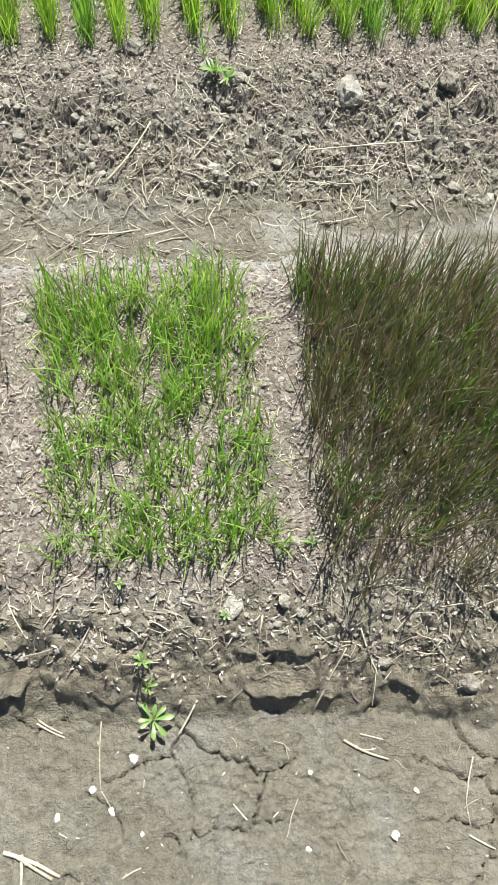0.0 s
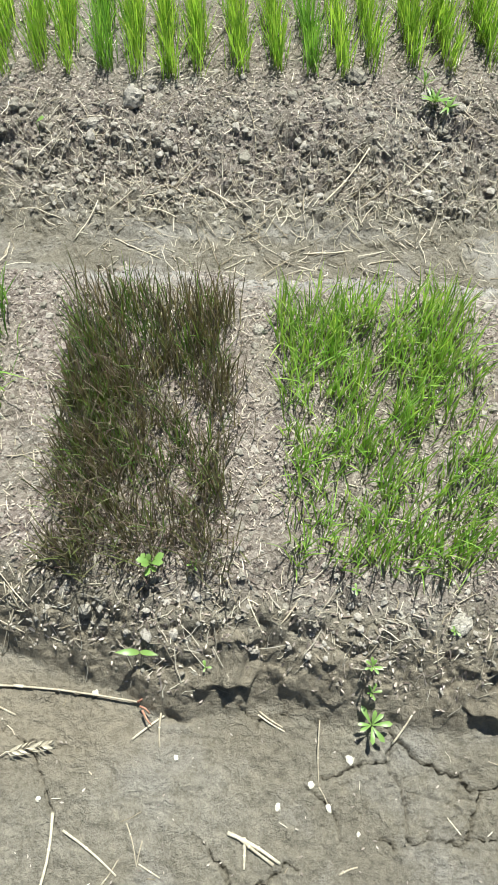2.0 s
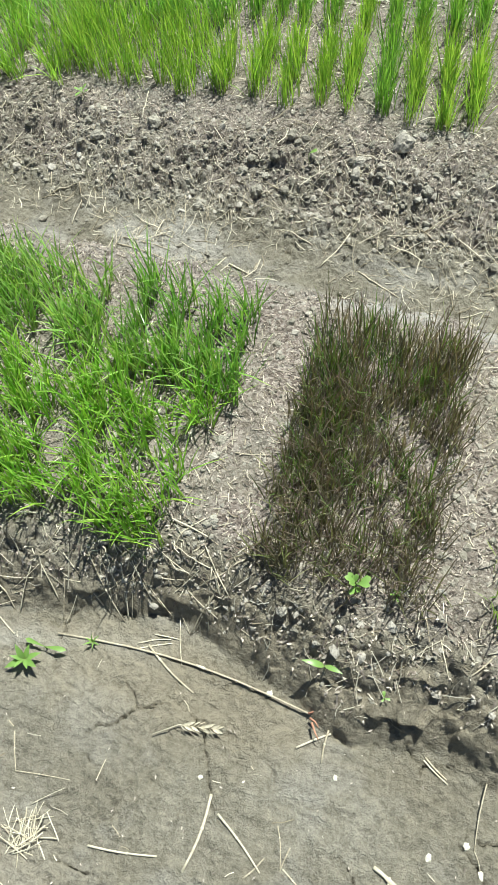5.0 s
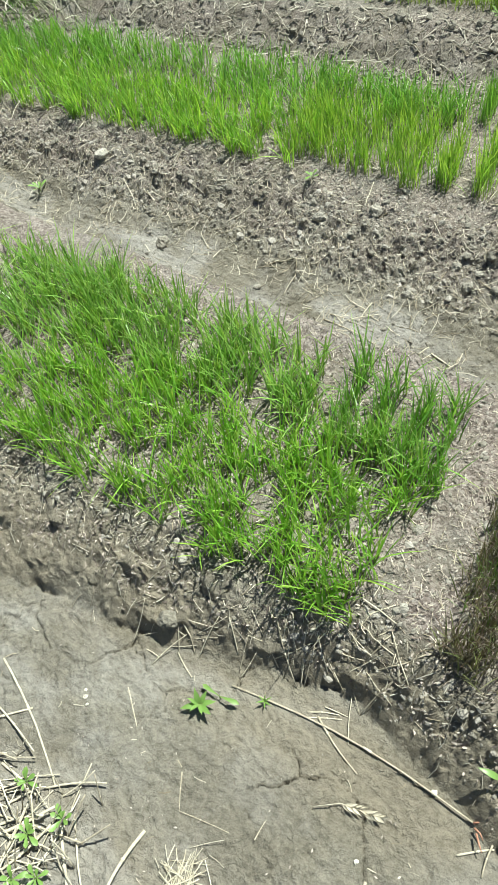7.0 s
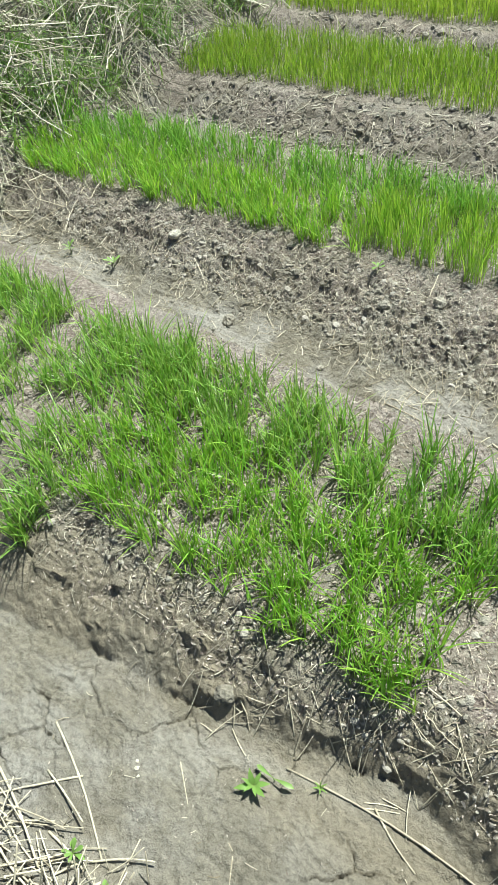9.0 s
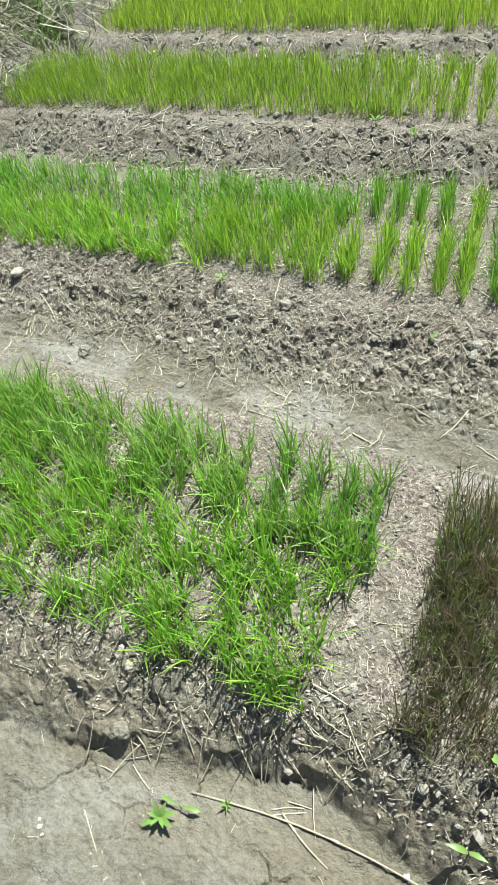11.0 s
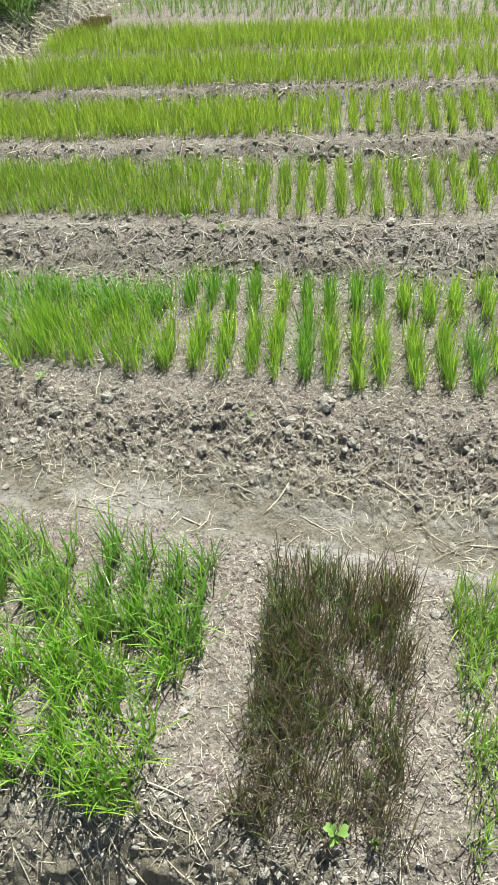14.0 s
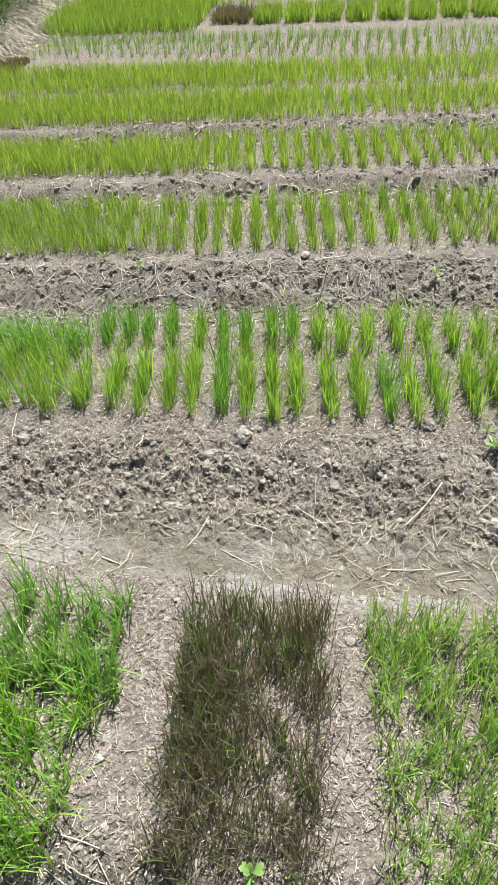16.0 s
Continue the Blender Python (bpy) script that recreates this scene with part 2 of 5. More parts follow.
# the section across the beds: distance from the path, height, cloddiness
SECTION = [
    (-60, 0.0, 0.0), (0.62, 0.0, 0.0), (0.684, 0.002, 0.08), (0.695, 0.012, 0.25), (0.74, 0.062, 0.5), (0.80, 0.122, 0.75), (0.85, 0.155, 0.8), (0.91, 0.176, 0.7), (0.96, 0.184, 0.45), (1.02, 0.185, 0.3),
    (1.58, 0.185, 0.25), (1.66, 0.165, 0.4), (1.75, 0.01, 0.5), (1.83, -0.025, 0.16), (1.93, -0.02, 0.22), (1.98, -0.008, 0.5), (2.10, 0.035, 0.9),
    (2.25, 0.10, 1.0), (2.36, 0.13, 0.6), (2.44, 0.13, 0.2), (3.06, 0.13, 0.2), (3.18, 0.07, 0.7), (3.32, 0.0, 0.5), (3.48, 0.0, 0.7),
    (3.61, 0.075, 0.8), (3.73, 0.125, 0.5), (3.78, 0.12, 0.2), (4.38, 0.12, 0.2), (4.48, 0.06, 0.7), (4.66, 0.05, 0.9), (4.77, 0.12, 0.7),
    (4.85, 0.12, 0.2), (5.38, 0.12, 0.2), (5.48, 0.05, 0.8), (5.64, 0.05, 0.9), (5.76, 0.12, 0.6), (5.86, 0.12, 0.2), (8.1, 0.12, 0.2),
    (8.25, 0.07, 0.5), (8.4, 0.12, 0.3), (400, 0.12, 0.2)]
SEC = np.array(SECTION)


def bank_edge(y):
    """The foot of the bank of dry grass at the end of the beds."""
    return np.interp(y, [-5, 1.6, 2.2, 3.1, 3.6, 5.5, 6.8, 7.4, 9.5, 14, 40], [-4.9, -3.8, -4.05, -4.0, -4.15, -4.2, -4.2, -3.98, -4.1, -4.6, -9.0])


# the foot of the first bed, where it meets the path
FOOT_X = [-4.5, -2.54, -2.375, -2.206, -2.06, -1.89, -1.75, -1.67, -1.60, -1.546, -1.47, -1.39, -1.33, -1.257, -1.195, -1.12, -1.04, -0.966, -0.899, -0.856, -0.80, -0.75, -0.70, -0.634, -0.581, -0.526,
          -0.47, -0.416, -0.29, -0.217, -0.144, -0.09, -0.03, 0.12, 0.27, 1.0]
FOOT_Y = [0.42, 0.582, 0.581, 0.59, 0.61, 0.656, 0.66, 0.665, 0.687, 0.707, 0.723, 0.748, 0.773, 0.782, 0.80, 0.795, 0.775, 0.76, 0.745, 0.725, 0.70, 0.687, 0.692, 0.712, 0.729, 0.714,
          0.70, 0.696, 0.70, 0.702, 0.71, 0.706, 0.703, 0.69, 0.66, 0.63]
# undercut places along the foot: where, how long, how deep
HOLLOWS = ((-0.64, 0.065, 1.0), (-0.43, 0.03, 0.6), (-0.12, 0.10, 0.75), (0.12, 0.06, 0.6), (-1.33, 0.08, 0.6), (-1.62, 0.05, 0.8), (-0.85, 0.05, 0.2), (-1.95, 0.15, 0.5), (-1.12, 0.05, 0.5))


def aslant(x, y):
    """The further beds lie slightly aslant: how far they are set back at a place."""
    return np.interp(y, [1.9, 2.3, 3.4, 5.0, 6.0, 7.2, 9.0, 12], [0, 0.055, 0.11, 0.12, 0.125, 0.10, 0.04, 0]) * (np.clip(x, -4.5, 2.0) + 0.3)


def section_y(x, y):
    """The place across the beds, with the wander of their edges taken out."""
    w = 0.085 * fbm(x * 1.3, y * 1.3, 3, 3) + 0.06 * fbm(x * 9, y * 9, 5, 3) + 0.03 * fbm(x * 34, y * 34, 6, 3)
    foot = np.interp(x, FOOT_X, FOOT_Y) + 0.022 * fbm(x * 14, x * 0, 8, 3) + 0.02 * fbm(x * 31, y * 31, 9, 3)
    near = np.clip((1.02 - y) / (1.02 - foot), 0, 1)
    y = y - aslant(x, y)
    return y + w * (1 - 0.75 * near) - (foot - 0.69) * near


def cloddiness(x, y):
    return np.interp(section_y(x, y), SEC[:, 0], SEC[:, 2]) * np.clip((x - bank_edge(y)) * 3, 0, 1)


def height(x, y):
    x, y = np.asarray(x, float), np.asarray(y, float)
    yy = section_y(x, y)
    h = np.interp(yy, SEC[:, 0], SEC[:, 1])
    rough = np.interp(yy, SEC[:, 0], SEC[:, 2])
    # cloddy relief in three sizes
    qx, qy = x + 0.02 * fbm(x * 40, y * 40, 11, 3), y + 0.02 * fbm(x * 40, y * 40, 15, 3)
    f1, f2, r = cells(qx / 0.075, qy / 0.075, 21)
    g1, g2, s = cells(qx / 0.034, qy / 0.034, 31)
    k1, k2, v = cells(qx / 0.016, qy / 0.016, 36)
    lump = lambda a, b, r, hgt: np.clip(1 - (a / 0.72) ** 2, 0, 1) ** 0.6 * np.clip((b - a) * 5, 0.25, 1) * (0.2 + 0.8 * r) * hgt
    clod = lump(f1, f2, r ** 3, 0.034) + lump(g1, g2, s ** 1.5, 0.024) + lump(k1, k2, v, 0.010)
    furrowed = np.abs(fbm(qx * 7, qy * 7, 41, 4))
    h = h + rough * (clod - 0.022 + 0.04 * furrowed)
    # gentle swell, fine lumps
    h = h + 0.02 * fbm(x * 2.2, y * 2.2, 51, 3) + 0.007 * fbm(x * 26, y * 26, 57, 3)
    crust = np.abs(fbm(x * 62 + 3 * vnoise(x * 9, y * 9, 4), y * 75, 59, 2))
    h = h - 0.009 * (1 - rough * 0.5) * np.clip(0.11 - crust, 0, 1) * (0.3 + vnoise(x * 4, y * 4, 66))
    # thin flakes of the crust, with raised rims
    flake = fbm(x * 38 + 2.5 * fbm(x * 21, y * 21, 63, 2), y * 52, 64, 3)
    h = h + 0.0016 * np.clip(flake * 22, -1, 1) * (1 - 0.6 * np.clip(rough, 0, 1))
    # shrinkage cracks in the flat mud
    flat = np.clip(1 - rough * 2.5, 0, 1) * ((yy < 0.71) | ((yy > 1.76) & (yy < 2.06)))
    cx, cy = x + 0.11 * fbm(x * 8, y * 8, 61, 6) + 0.02 * fbm(x * 47, y * 47, 62, 3), y + 0.11 * fbm(x * 8, y * 8, 67, 6) + 0.02 * fbm(x * 47, y * 47, 68, 3)
    c1, c2, cr = cells(cx / 0.21, cy / 0.15, 71)
    there = np.clip((vnoise(x * 5.1, y * 5.1, 77) - 0.43) * 4, 0, 1)
    slit = np.clip((there * 0.0019 - (c2 - c1) * 0.066) / 0.0009, 0, 1)
    e1, e2, er = cells(cx / 0.06 + 9, cy / 0.05, 73)
    hair = np.clip((vnoise(x * 5.3 + 8, y * 5.3, 79) - 0.5) * 3, 0, 1)
    slit2 = np.clip((hair * 0.0036 - (e2 - e1) * 0.028) / 0.0012, 0, 1)
    h = h - flat * (0.020 * slit + 0.006 * slit2)
    # hollows and the split along the foot of the first bed
    open_ = np.clip((vnoise(x * 6.5 + 3, x * 0, 83) - 0.42) * 3, 0, 1)
    h = h - 0.024 * open_ * np.clip(2.2 * vnoise(x * 37, y * 20, 84) - 0.5, 0, 1) * np.exp(-((yy - 0.690 - 0.03 * fbm(x * 30, x * 0, 85, 4)) / (0.004 + 0.007 * vnoise(x * 18, x * 0, 86))) ** 2)
    p1, p2, pr = cells(x / 0.13, y / 0.06, 87)
    pit = np.clip(1 - (p1 / 0.33) ** 2, 0, 1) * (pr > 0.62) * np.clip(1 - np.abs(yy - 0.77) / 0.07, 0, 1)
    q1, q2, qr = cells(x / 0.16, y / 0.09, 89)
    pit2 = np.clip(1 - (q1 / 0.33) ** 2, 0, 1) * (qr > 0.66) * (np.clip(1 - np.abs(yy - 2.2) / 0.12, 0, 1) + np.clip(1 - np.abs(yy - 3.52) / 0.09, 0, 1))
    h = h - 0.016 * pit - 0.014 * np.clip(pit2, 0, 1)
    # bank
    d = bank_edge(y) + 0.3 * fbm(x * 0.8, y * 0.8, 91, 3) - x
    h = h + np.where(d > 0, 0.30 * (1 - np.exp(-np.clip(d, 0, 50) / 0.3)) + 0.05 * fbm(x * 6, y * 6, 93, 3) * np.clip(d, 0, 1), 0)
    return h


def steps(*spans):
    """Grid lines: (from, to, step) one after another."""
    out = []
    for a, b, s in spans:
        n = max(1, round((b - a) / s))
        out += [a + (b - a) * i / n for i in range(n)]
    return out + [spans[-1][1]]


def mesh_arrays(name, verts, faces, mats=(), smooth=True, uvs=None):
    """A mesh from arrays; faces is an array with 3 or 4 corners a face."""
    me = bpy.data.meshes.new(name)
    faces = np.asarray(faces, np.int32)
    k = faces.shape[1]
    me.vertices.add(len(verts))
    me.vertices.foreach_set("co", np.asarray(verts, np.float32).ravel())
    me.loops.add(faces.size)
    me.loops.foreach_set("vertex_index", faces.ravel())
    me.polygons.add(len(faces))
    me.polygons.foreach_set("loop_start", np.arange(0, faces.size, k, dtype=np.int32))
    if uvs is not None:
        layer = me.uv_layers.new(name="UVMap")
        layer.data.foreach_set("uv", np.asarray(uvs, np.float32)[faces.ravel()].ravel())
    me.polygons.foreach_set("use_smooth", np.full(len(faces), smooth))
    for m in mats:
        me.materials.append(m)
    me.update(calc_edges=True)
    return me


def build_ground():
    """One sheet to the horizon, finer along the path than on the beds."""
    gx = np.array(steps((-300, -60, 60), (-60, -12, 8), (-12, -6, 0.6), (-6, -4.2, 0.07), (-4.2, -2.4, 0.022), (-2.4, 0.75, 0.0105), (0.75, 1.6, 0.04),
                        (1.6, 4, 0.2), (4, 12, 1), (12, 60, 8), (60, 300, 60)))
    inner = gx[(gx > -2.15) & (gx < 0.47)]
    cut = lambda n: np.sort(np.concatenate([gx] + [inner[:-1] + (inner[1:] - inner[:-1]) * k / n for k in range(1, n)]))
    bands = [(gx, steps((-300, -60, 60), (-60, -12, 8), (-12, -2, 1), (-2, 0.08, 0.1))), (cut(3), steps((0.08, 0.66, 0.0038), (0.66, 0.88, 0.0034))),
             (gx, steps((0.88, 1.0, 0.008), (1.0, 1.66, 0.014), (1.66, 1.74, 0.0095))), (cut(2), steps((1.74, 2.06, 0.0052), (2.06, 2.45, 0.006))),
             (gx, steps((2.45, 3.1, 0.04), (3.1, 3.75, 0.014), (3.75, 4.36, 0.035), (4.36, 4.86, 0.018), (4.86, 5.38, 0.035), (5.38, 5.84, 0.02), (5.84, 6, 0.035), (6, 10, 0.08), (10, 16, 0.3), (16, 60, 4), (60, 400, 40)))]
    verts, faces, start = [], [], 0
    for lx, ly in bands:
        X, Y = np.meshgrid(lx, np.array(ly))
        Z = height(X, Y)
        if lx is not gx:
            for r in (0, -1):
                Z[r] = np.interp(lx, gx, height(gx, np.full(len(gx), ly[r])))
        if ly[0] < 0.3 and ly[-1] > 0.8:
            # the lip of the first bed hangs over its foot here and there
            q = section_y(X, Y)
            deep = sum(k * np.exp(-((X - a) / w) ** 2) for a, w, k in HOLLOWS)
            out = 0.034 * np.clip(deep, 0, 1) * np.clip(1.8 * vnoise(X * 24, Y * 0, 132) - 0.1, 0.2, 1) * (0.5 + vnoise(X * 45, Y * 45, 133))
            Y = Y - out * np.exp(-((q - 0.742 - 0.04 * fbm(X * 9, X * 0, 135, 4)) / 0.011) ** 2)
            out = 0.016 * np.clip((vnoise(X * 11 + 5, X * 0, 137) - 0.5) * 3, 0, 1) * (0.4 + vnoise(X * 41, Y * 41, 139))
            Y = Y - out * np.exp(-((q - 0.80 - 0.1 * fbm(X * 7, X * 0, 141, 3)) / 0.009) ** 2)
        n, m = X.shape
        idx = start + np.arange(n * m).reshape(n, m)
        faces.append(np.stack([idx[:-1, :-1], idx[:-1, 1:], idx[1:, 1:], idx[1:, :-1]], -1).reshape(-1, 4))
        verts.append(np.stack([X, Y, Z], -1).reshape(-1, 3))
        start += n * m
    verts = np.concatenate(verts)
    me = mesh_arrays("ground", verts, np.concatenate(faces), [MUD])
    yy = section_y(verts[:, 0], verts[:, 1])
    on = lambda a, b: np.clip((yy - a) / 0.08, 0, 1) * np.clip((b - yy) / 0.05, 0, 1)
    mat = np.clip(0.9 * on(0.86, 1.70) + 0.6 * on(2.06, 3.12) + 0.55 * on(3.5, 4.4) + 0.55 * on(4.66, 5.44) + 0.55 * on(5.7, 30), 0, 1)
    mat *= np.clip(0.1 + 1.3 * vnoise(verts[:, 0] * 11, verts[:, 1] * 11, 201), 0, 1)
    me.attributes.new("litter", 'FLOAT', 'POINT').data.foreach_set("value", mat.astype(np.float32))
    vx, vy = verts[:, 0], verts[:, 1]
    spots = np.clip((fbm(vx * 5, vy * 9, 203, 5) + 0.03) * 7, 0, 1)
    rim = np.exp(-((yy - 1.645) / 0.035) ** 2) * np.clip((vnoise(vx * 8, vy * 8, 205) - 0.3) * 3, 0, 1) * np.clip((vx + 1.5) * 3, 0.25, 1)
    trodden = np.clip((vy + 0.1) / 0.2, 0, 1) * np.clip((vx + 3.0) / 0.5, 0, 1) * np.clip((1.3 - vx) / 0.4, 0, 1)
    path = np.clip((0.67 - yy) / 0.05, 0, 1) * np.clip((-1.1 - vx) * 3, 0, 1) * trodden
    rim = rim * trodden
    salt = np.clip(on(1.74, 2.02) * spots * 0.55 + rim + path * (0.08 + 0.4 * spots), 0, 1)
    me.attributes.new("salt", 'FLOAT', 'POINT').data.foreach_set("value", salt.astype(np.float32))
    face = np.clip((yy - 0.68) / 0.02, 0, 1) * np.clip((0.90 - yy) / 0.12, 0, 1) * np.clip(0.35 + 1.2 * vnoise(vx * 6, vy * 6, 207), 0, 1)
    face = np.maximum(face, np.clip((0.70 - yy) / 0.05, 0, 1) * np.clip(1.6 * vnoise(vx * 3.1, vy * 4.3, 209) - 0.35, 0, 0.75) * trodden)
    me.attributes.new("subsoil", 'FLOAT', 'POINT').data.foreach_set("value", face.astype(np.float32))
    return tagged(new("ground", me), "grey-brown dried mud of seed beds and furrows", "ground", kind="structure")


ground = build_ground()
rng = np.random.default_rng(5)


def blades(name, base, tall, wide, lean, material, segs=4, droop=0.5, upright=0.25, cell=0.0):
    """Leaf blades as tapering, bending strips. base: n x 2 places; tall: n lengths. cell: width of the tufts that become parts of their own."""
    n = len(base)
    z0 = height(base[:, 0], base[:, 1]) - 0.006
    az = rng.uniform(0, 2 * math.pi, n)
    d = np.stack([np.cos(az), np.sin(az), np.zeros(n)], -1)
    d[:, 0] += lean[0]
    d[:, 1] += lean[1]
    out = np.abs(rng.normal(0, upright, n))
    bend = np.abs(rng.normal(0, droop, n)) * tall * 0.6
    side = np.stack([-np.sin(az), np.cos(az), np.zeros(n)], -1)
    tw = rng.uniform(-0.9, 0.9, n)
    side = side * np.cos(tw)[:, None] + np.stack([np.cos(az), np.sin(az), np.zeros(n)], -1) * np.sin(tw)[:, None]
    rows = []
    for s in np.linspace(0, 1, segs + 1):
        c = np.zeros((n, 3))
        c[:, :2] = base
        c[:, 2] = z0
        c += d * (out * tall * s + bend * s * s)[:, None]
        c[:, 2] += tall * s * (1 - 0.35 * np.clip(out + bend / tall * s, 0, 1.2) ** 1.5)
        w = np.full(n, wide) * (0.55 + 0.6 * s) * (1 - s ** 3) * 0.5
        if s < 1:
            rows += [c - side * w[:, None], c + side * w[:, None]]
        else:
            rows += [c]
    k = len(rows)
    verts = np.stack(rows, 1).reshape(-1, 3)
    tri = []
    for i in range(segs - 1):
        a = 2 * i
        tri += [(a, a + 1, a + 3), (a, a + 3, a + 2)]
    tri += [(k - 3, k - 2, k - 1)]
    faces = (np.arange(n)[:, None, None] * k + np.array(tri)[None]).reshape(-1, 3)
    uv = np.zeros((n, k, 2))
    uv[:, :, 0] = rng.uniform(0, 1, n)[:, None]
    uv[:, :, 1] = np.array([i // 2 / segs for i in range(k - 1)] + [1.0])[None]
    if not cell:
        return new(name, mesh_arrays(name, verts, faces, [material], True, uv.reshape(-1, 2)))
    root = new(name)
    root.location = (base[:, 0].mean(), base[:, 1].mean(), z0.mean())
    q = np.floor((base + 0.3 * cell * rng.normal(0, 0.3, base.shape)) / cell).astype(np.int64)
    _, ids = np.unique(q[:, 0] * 100003 + q[:, 1], return_inverse=True)
    verts, faces = verts.reshape(n, k, 3) - np.array(root.location), np.array(tri)
    for g in range(ids.max() + 1):
        own = np.flatnonzero(ids == g)
        f = (np.arange(len(own))[:, None, None] * k + faces[None]).reshape(-1, 3)
        tuft = new("tuft", mesh_arrays("tuft", verts[own].reshape(-1, 3), f, [material], True, uv[own].reshape(-1, 2)))
        tuft.parent = root
    return root


def tufts(x0, x1, y0, y1, count, per, spread, thin=None, skew=0.0):
    """Places of leaves that stand in small tufts within a plot, whose sides run aslant by skew."""
    c = np.stack([rng.uniform(x0, x1, count), rng.uniform(y0, y1, count)], -1)
    if thin is not None:
        c = c[thin(c[:, 0], c[:, 1]) > rng.uniform(0, 1, len(c))]
    c[:, 0] += skew * (c[:, 1] - 1.25)
    c[:, 1] += aslant(c[:, 0], c[:, 1])
    p = np.repeat(c, per, 0)
    return p + rng.normal(0, spread, p.shape)


def lengths(n, mean, var=0.2):
    return np.clip(rng.normal(mean, mean * var, n), mean * 0.35, mean * 1.5)


def plot(name, label, places, tall, wide, material, lean=(0, 0), segs=4, droop=0.5, upright=0.25, group="", cell=0.0, rise=None):
    ob = blades(name, places, lengths(len(places), tall) * (rise(places[:, 0], places[:, 1]) if rise else 1.0), wide, lean, material, segs, droop, upright, cell)
    return tagged(ob, label, "seedling plot", group, "" if cell else "stuff")


SLANT = -0.15  # the rows run aslant across the beds

# ---- first bed: seedling plots ----
def fringe(x0, x1, y0, y1):
    """Thins a plot towards an uneven edge."""
    def f(x, y):
        e = 0.035 * fbm(x * 12, y * 12, 101, 3)
        d = np.minimum(np.minimum(x - x0, x1 - x), np.minimum(y - y0, y1 - y)) + e
        return np.clip(d / 0.03 + 0.2, 0, 1)
    return f


def both(*fs):
    def f(x, y):
        out = 1.0
        for g in fs:
            out = out * g(x, y)
        return out
    return f


def patchy(k, fx, fy, low, floor=0.1):
    return lambda x, y: np.clip((vnoise(x * fx, y * fy, k) * 0.6 + vnoise(x * fx * 2.3, y * fy * 2.3, k + 3) * 0.4 - low) * 5, floor, 1)


def gaps(*spots):
    """Bare spots in a plot: x, y and radius."""
    def f(x, y):
        out = np.ones(np.shape(x))
        for a, b, r in spots:
            out = out * (1 - 0.93 * np.exp(-(((x - a) ** 2 + (y - b) ** 2) / r ** 2) ** 2))
        return out
    return f


def thin_middle(x, y):
    back = np.clip((y - 1.28 + 0.08 * fbm(x * 9, y * 9, 111, 3)) / 0.2, 0, 1)
    strip = 1 - 0.8 * np.exp(-((x + 0.765 - 0.1 * (y - 1.2)) / 0.035) ** 2)
    return back + (1 - back) * strip * 0.95


taller_back = lambda a, b: (lambda x, y: 0.8 + 0.35 * np.clip((y - a) / (b - a), 0, 1))
fade = lambda a, b: (lambda x, y: np.clip((y - a) / (b - a), 0.25, 1))
plot("seedling_plot", "dense purple-brown rice seedlings on a raised mud bed",
     tufts(-0.045, 0.42, 0.86, 1.63, 1250, 4, 0.008, both(fringe(-0.045, 0.42, 0.86, 1.63), fade(0.78, 1.15)), -0.03), 0.142, 0.0031, PURPLE, (0.0, 0.02), 4, 0.30, 0.17, cell=0.06)
plot("seedling_plot", "dark green rice seedlings mixed among purple-brown ones",
     tufts(-0.04, 0.41, 0.98, 1.6, 640, 4, 0.008, both(patchy(71, 8, 8, 0.38, 0.08), lambda x, y: np.clip(1.25 - 2.2 * (x + 0.05), 0.35, 1)), -0.03), 0.140, 0.0036, DARK_GREEN, (0.0, 0.02), 4, 0.3, 0.14, cell=0.08)
plot("seedling_plot", "dark green rice seedlings mixed among sparse purple ones",
     tufts(-1.035, -0.70, 1.0, 1.56, 620, 4, 0.009, both(patchy(73, 16, 12, 0.34, 0.15), lambda x, y: np.clip(0.35 + np.clip((-0.82 - x) * 6, 0, 1) * np.clip((y - 1.1) * 5, 0, 1) * 0.6, 0, 1)), -0.06), 0.098, 0.0036, DARK_GREEN, (0, 0), 4, 0.3, 0.15, cell=0.08, rise=lambda x, y: 0.85 + 0.4 * np.clip((y - 1.3) / 0.2, 0, 1))
plot("seedling_plot", "thin bright green rice seedlings on pale mud",
     tufts(-0.575, -0.135, 0.95, 1.61, 1380, 3, 0.007, both(fringe(-0.575, -0.135, 0.95, 1.61), patchy(3, 22, 14, 0.30, 0.35), gaps((-0.51, 1.585, 0.035), (-0.425, 1.126, 0.04), (-0.189, 1.39, 0.03), (-0.38, 1.48, 0.025), (-0.53, 1.264, 0.03), (-0.2, 1.23, 0.03), (-0.335, 1.565, 0.02))), -0.09), 0.098, 0.0040, BRIGHT, (0.02, 0.05), 4, 0.42, 0.17, cell=0.055, rise=taller_back(1.2, 1.55))
plot("seedling_plot", "sparse purple-brown rice seedlings with bare mud between",
     tufts(-1.045, -0.665, 0.90, 1.40, 500, 9, 0.012, both(fringe(-1.045, -0.665, 0.90, 1.60), patchy(9, 20, 16, 0.28, 0.5), thin_middle), -0.06), 0.092, 0.0033, PURPLE, (0.0, 0), 4, 0.36, 0.20, cell=0.055)
plot("seedling_plot", "upright maroon-tipped rice seedlings at the back of a dark plot",
     tufts(-1.045, -0.665, 1.30, 1.575, 300, 6, 0.010, both(fringe(-1.045, -0.665, 1.2, 1.575), patchy(12, 24, 20, 0.26, 0.5), lambda x, y: np.clip((y - 1.27) / 0.2, 0.1, 1)), -0.06), 0.110, 0.0033, PURPLE, (0.0, 0), 4, 0.22, 0.14, cell=0.055, rise=taller_back(1.32, 1.54))
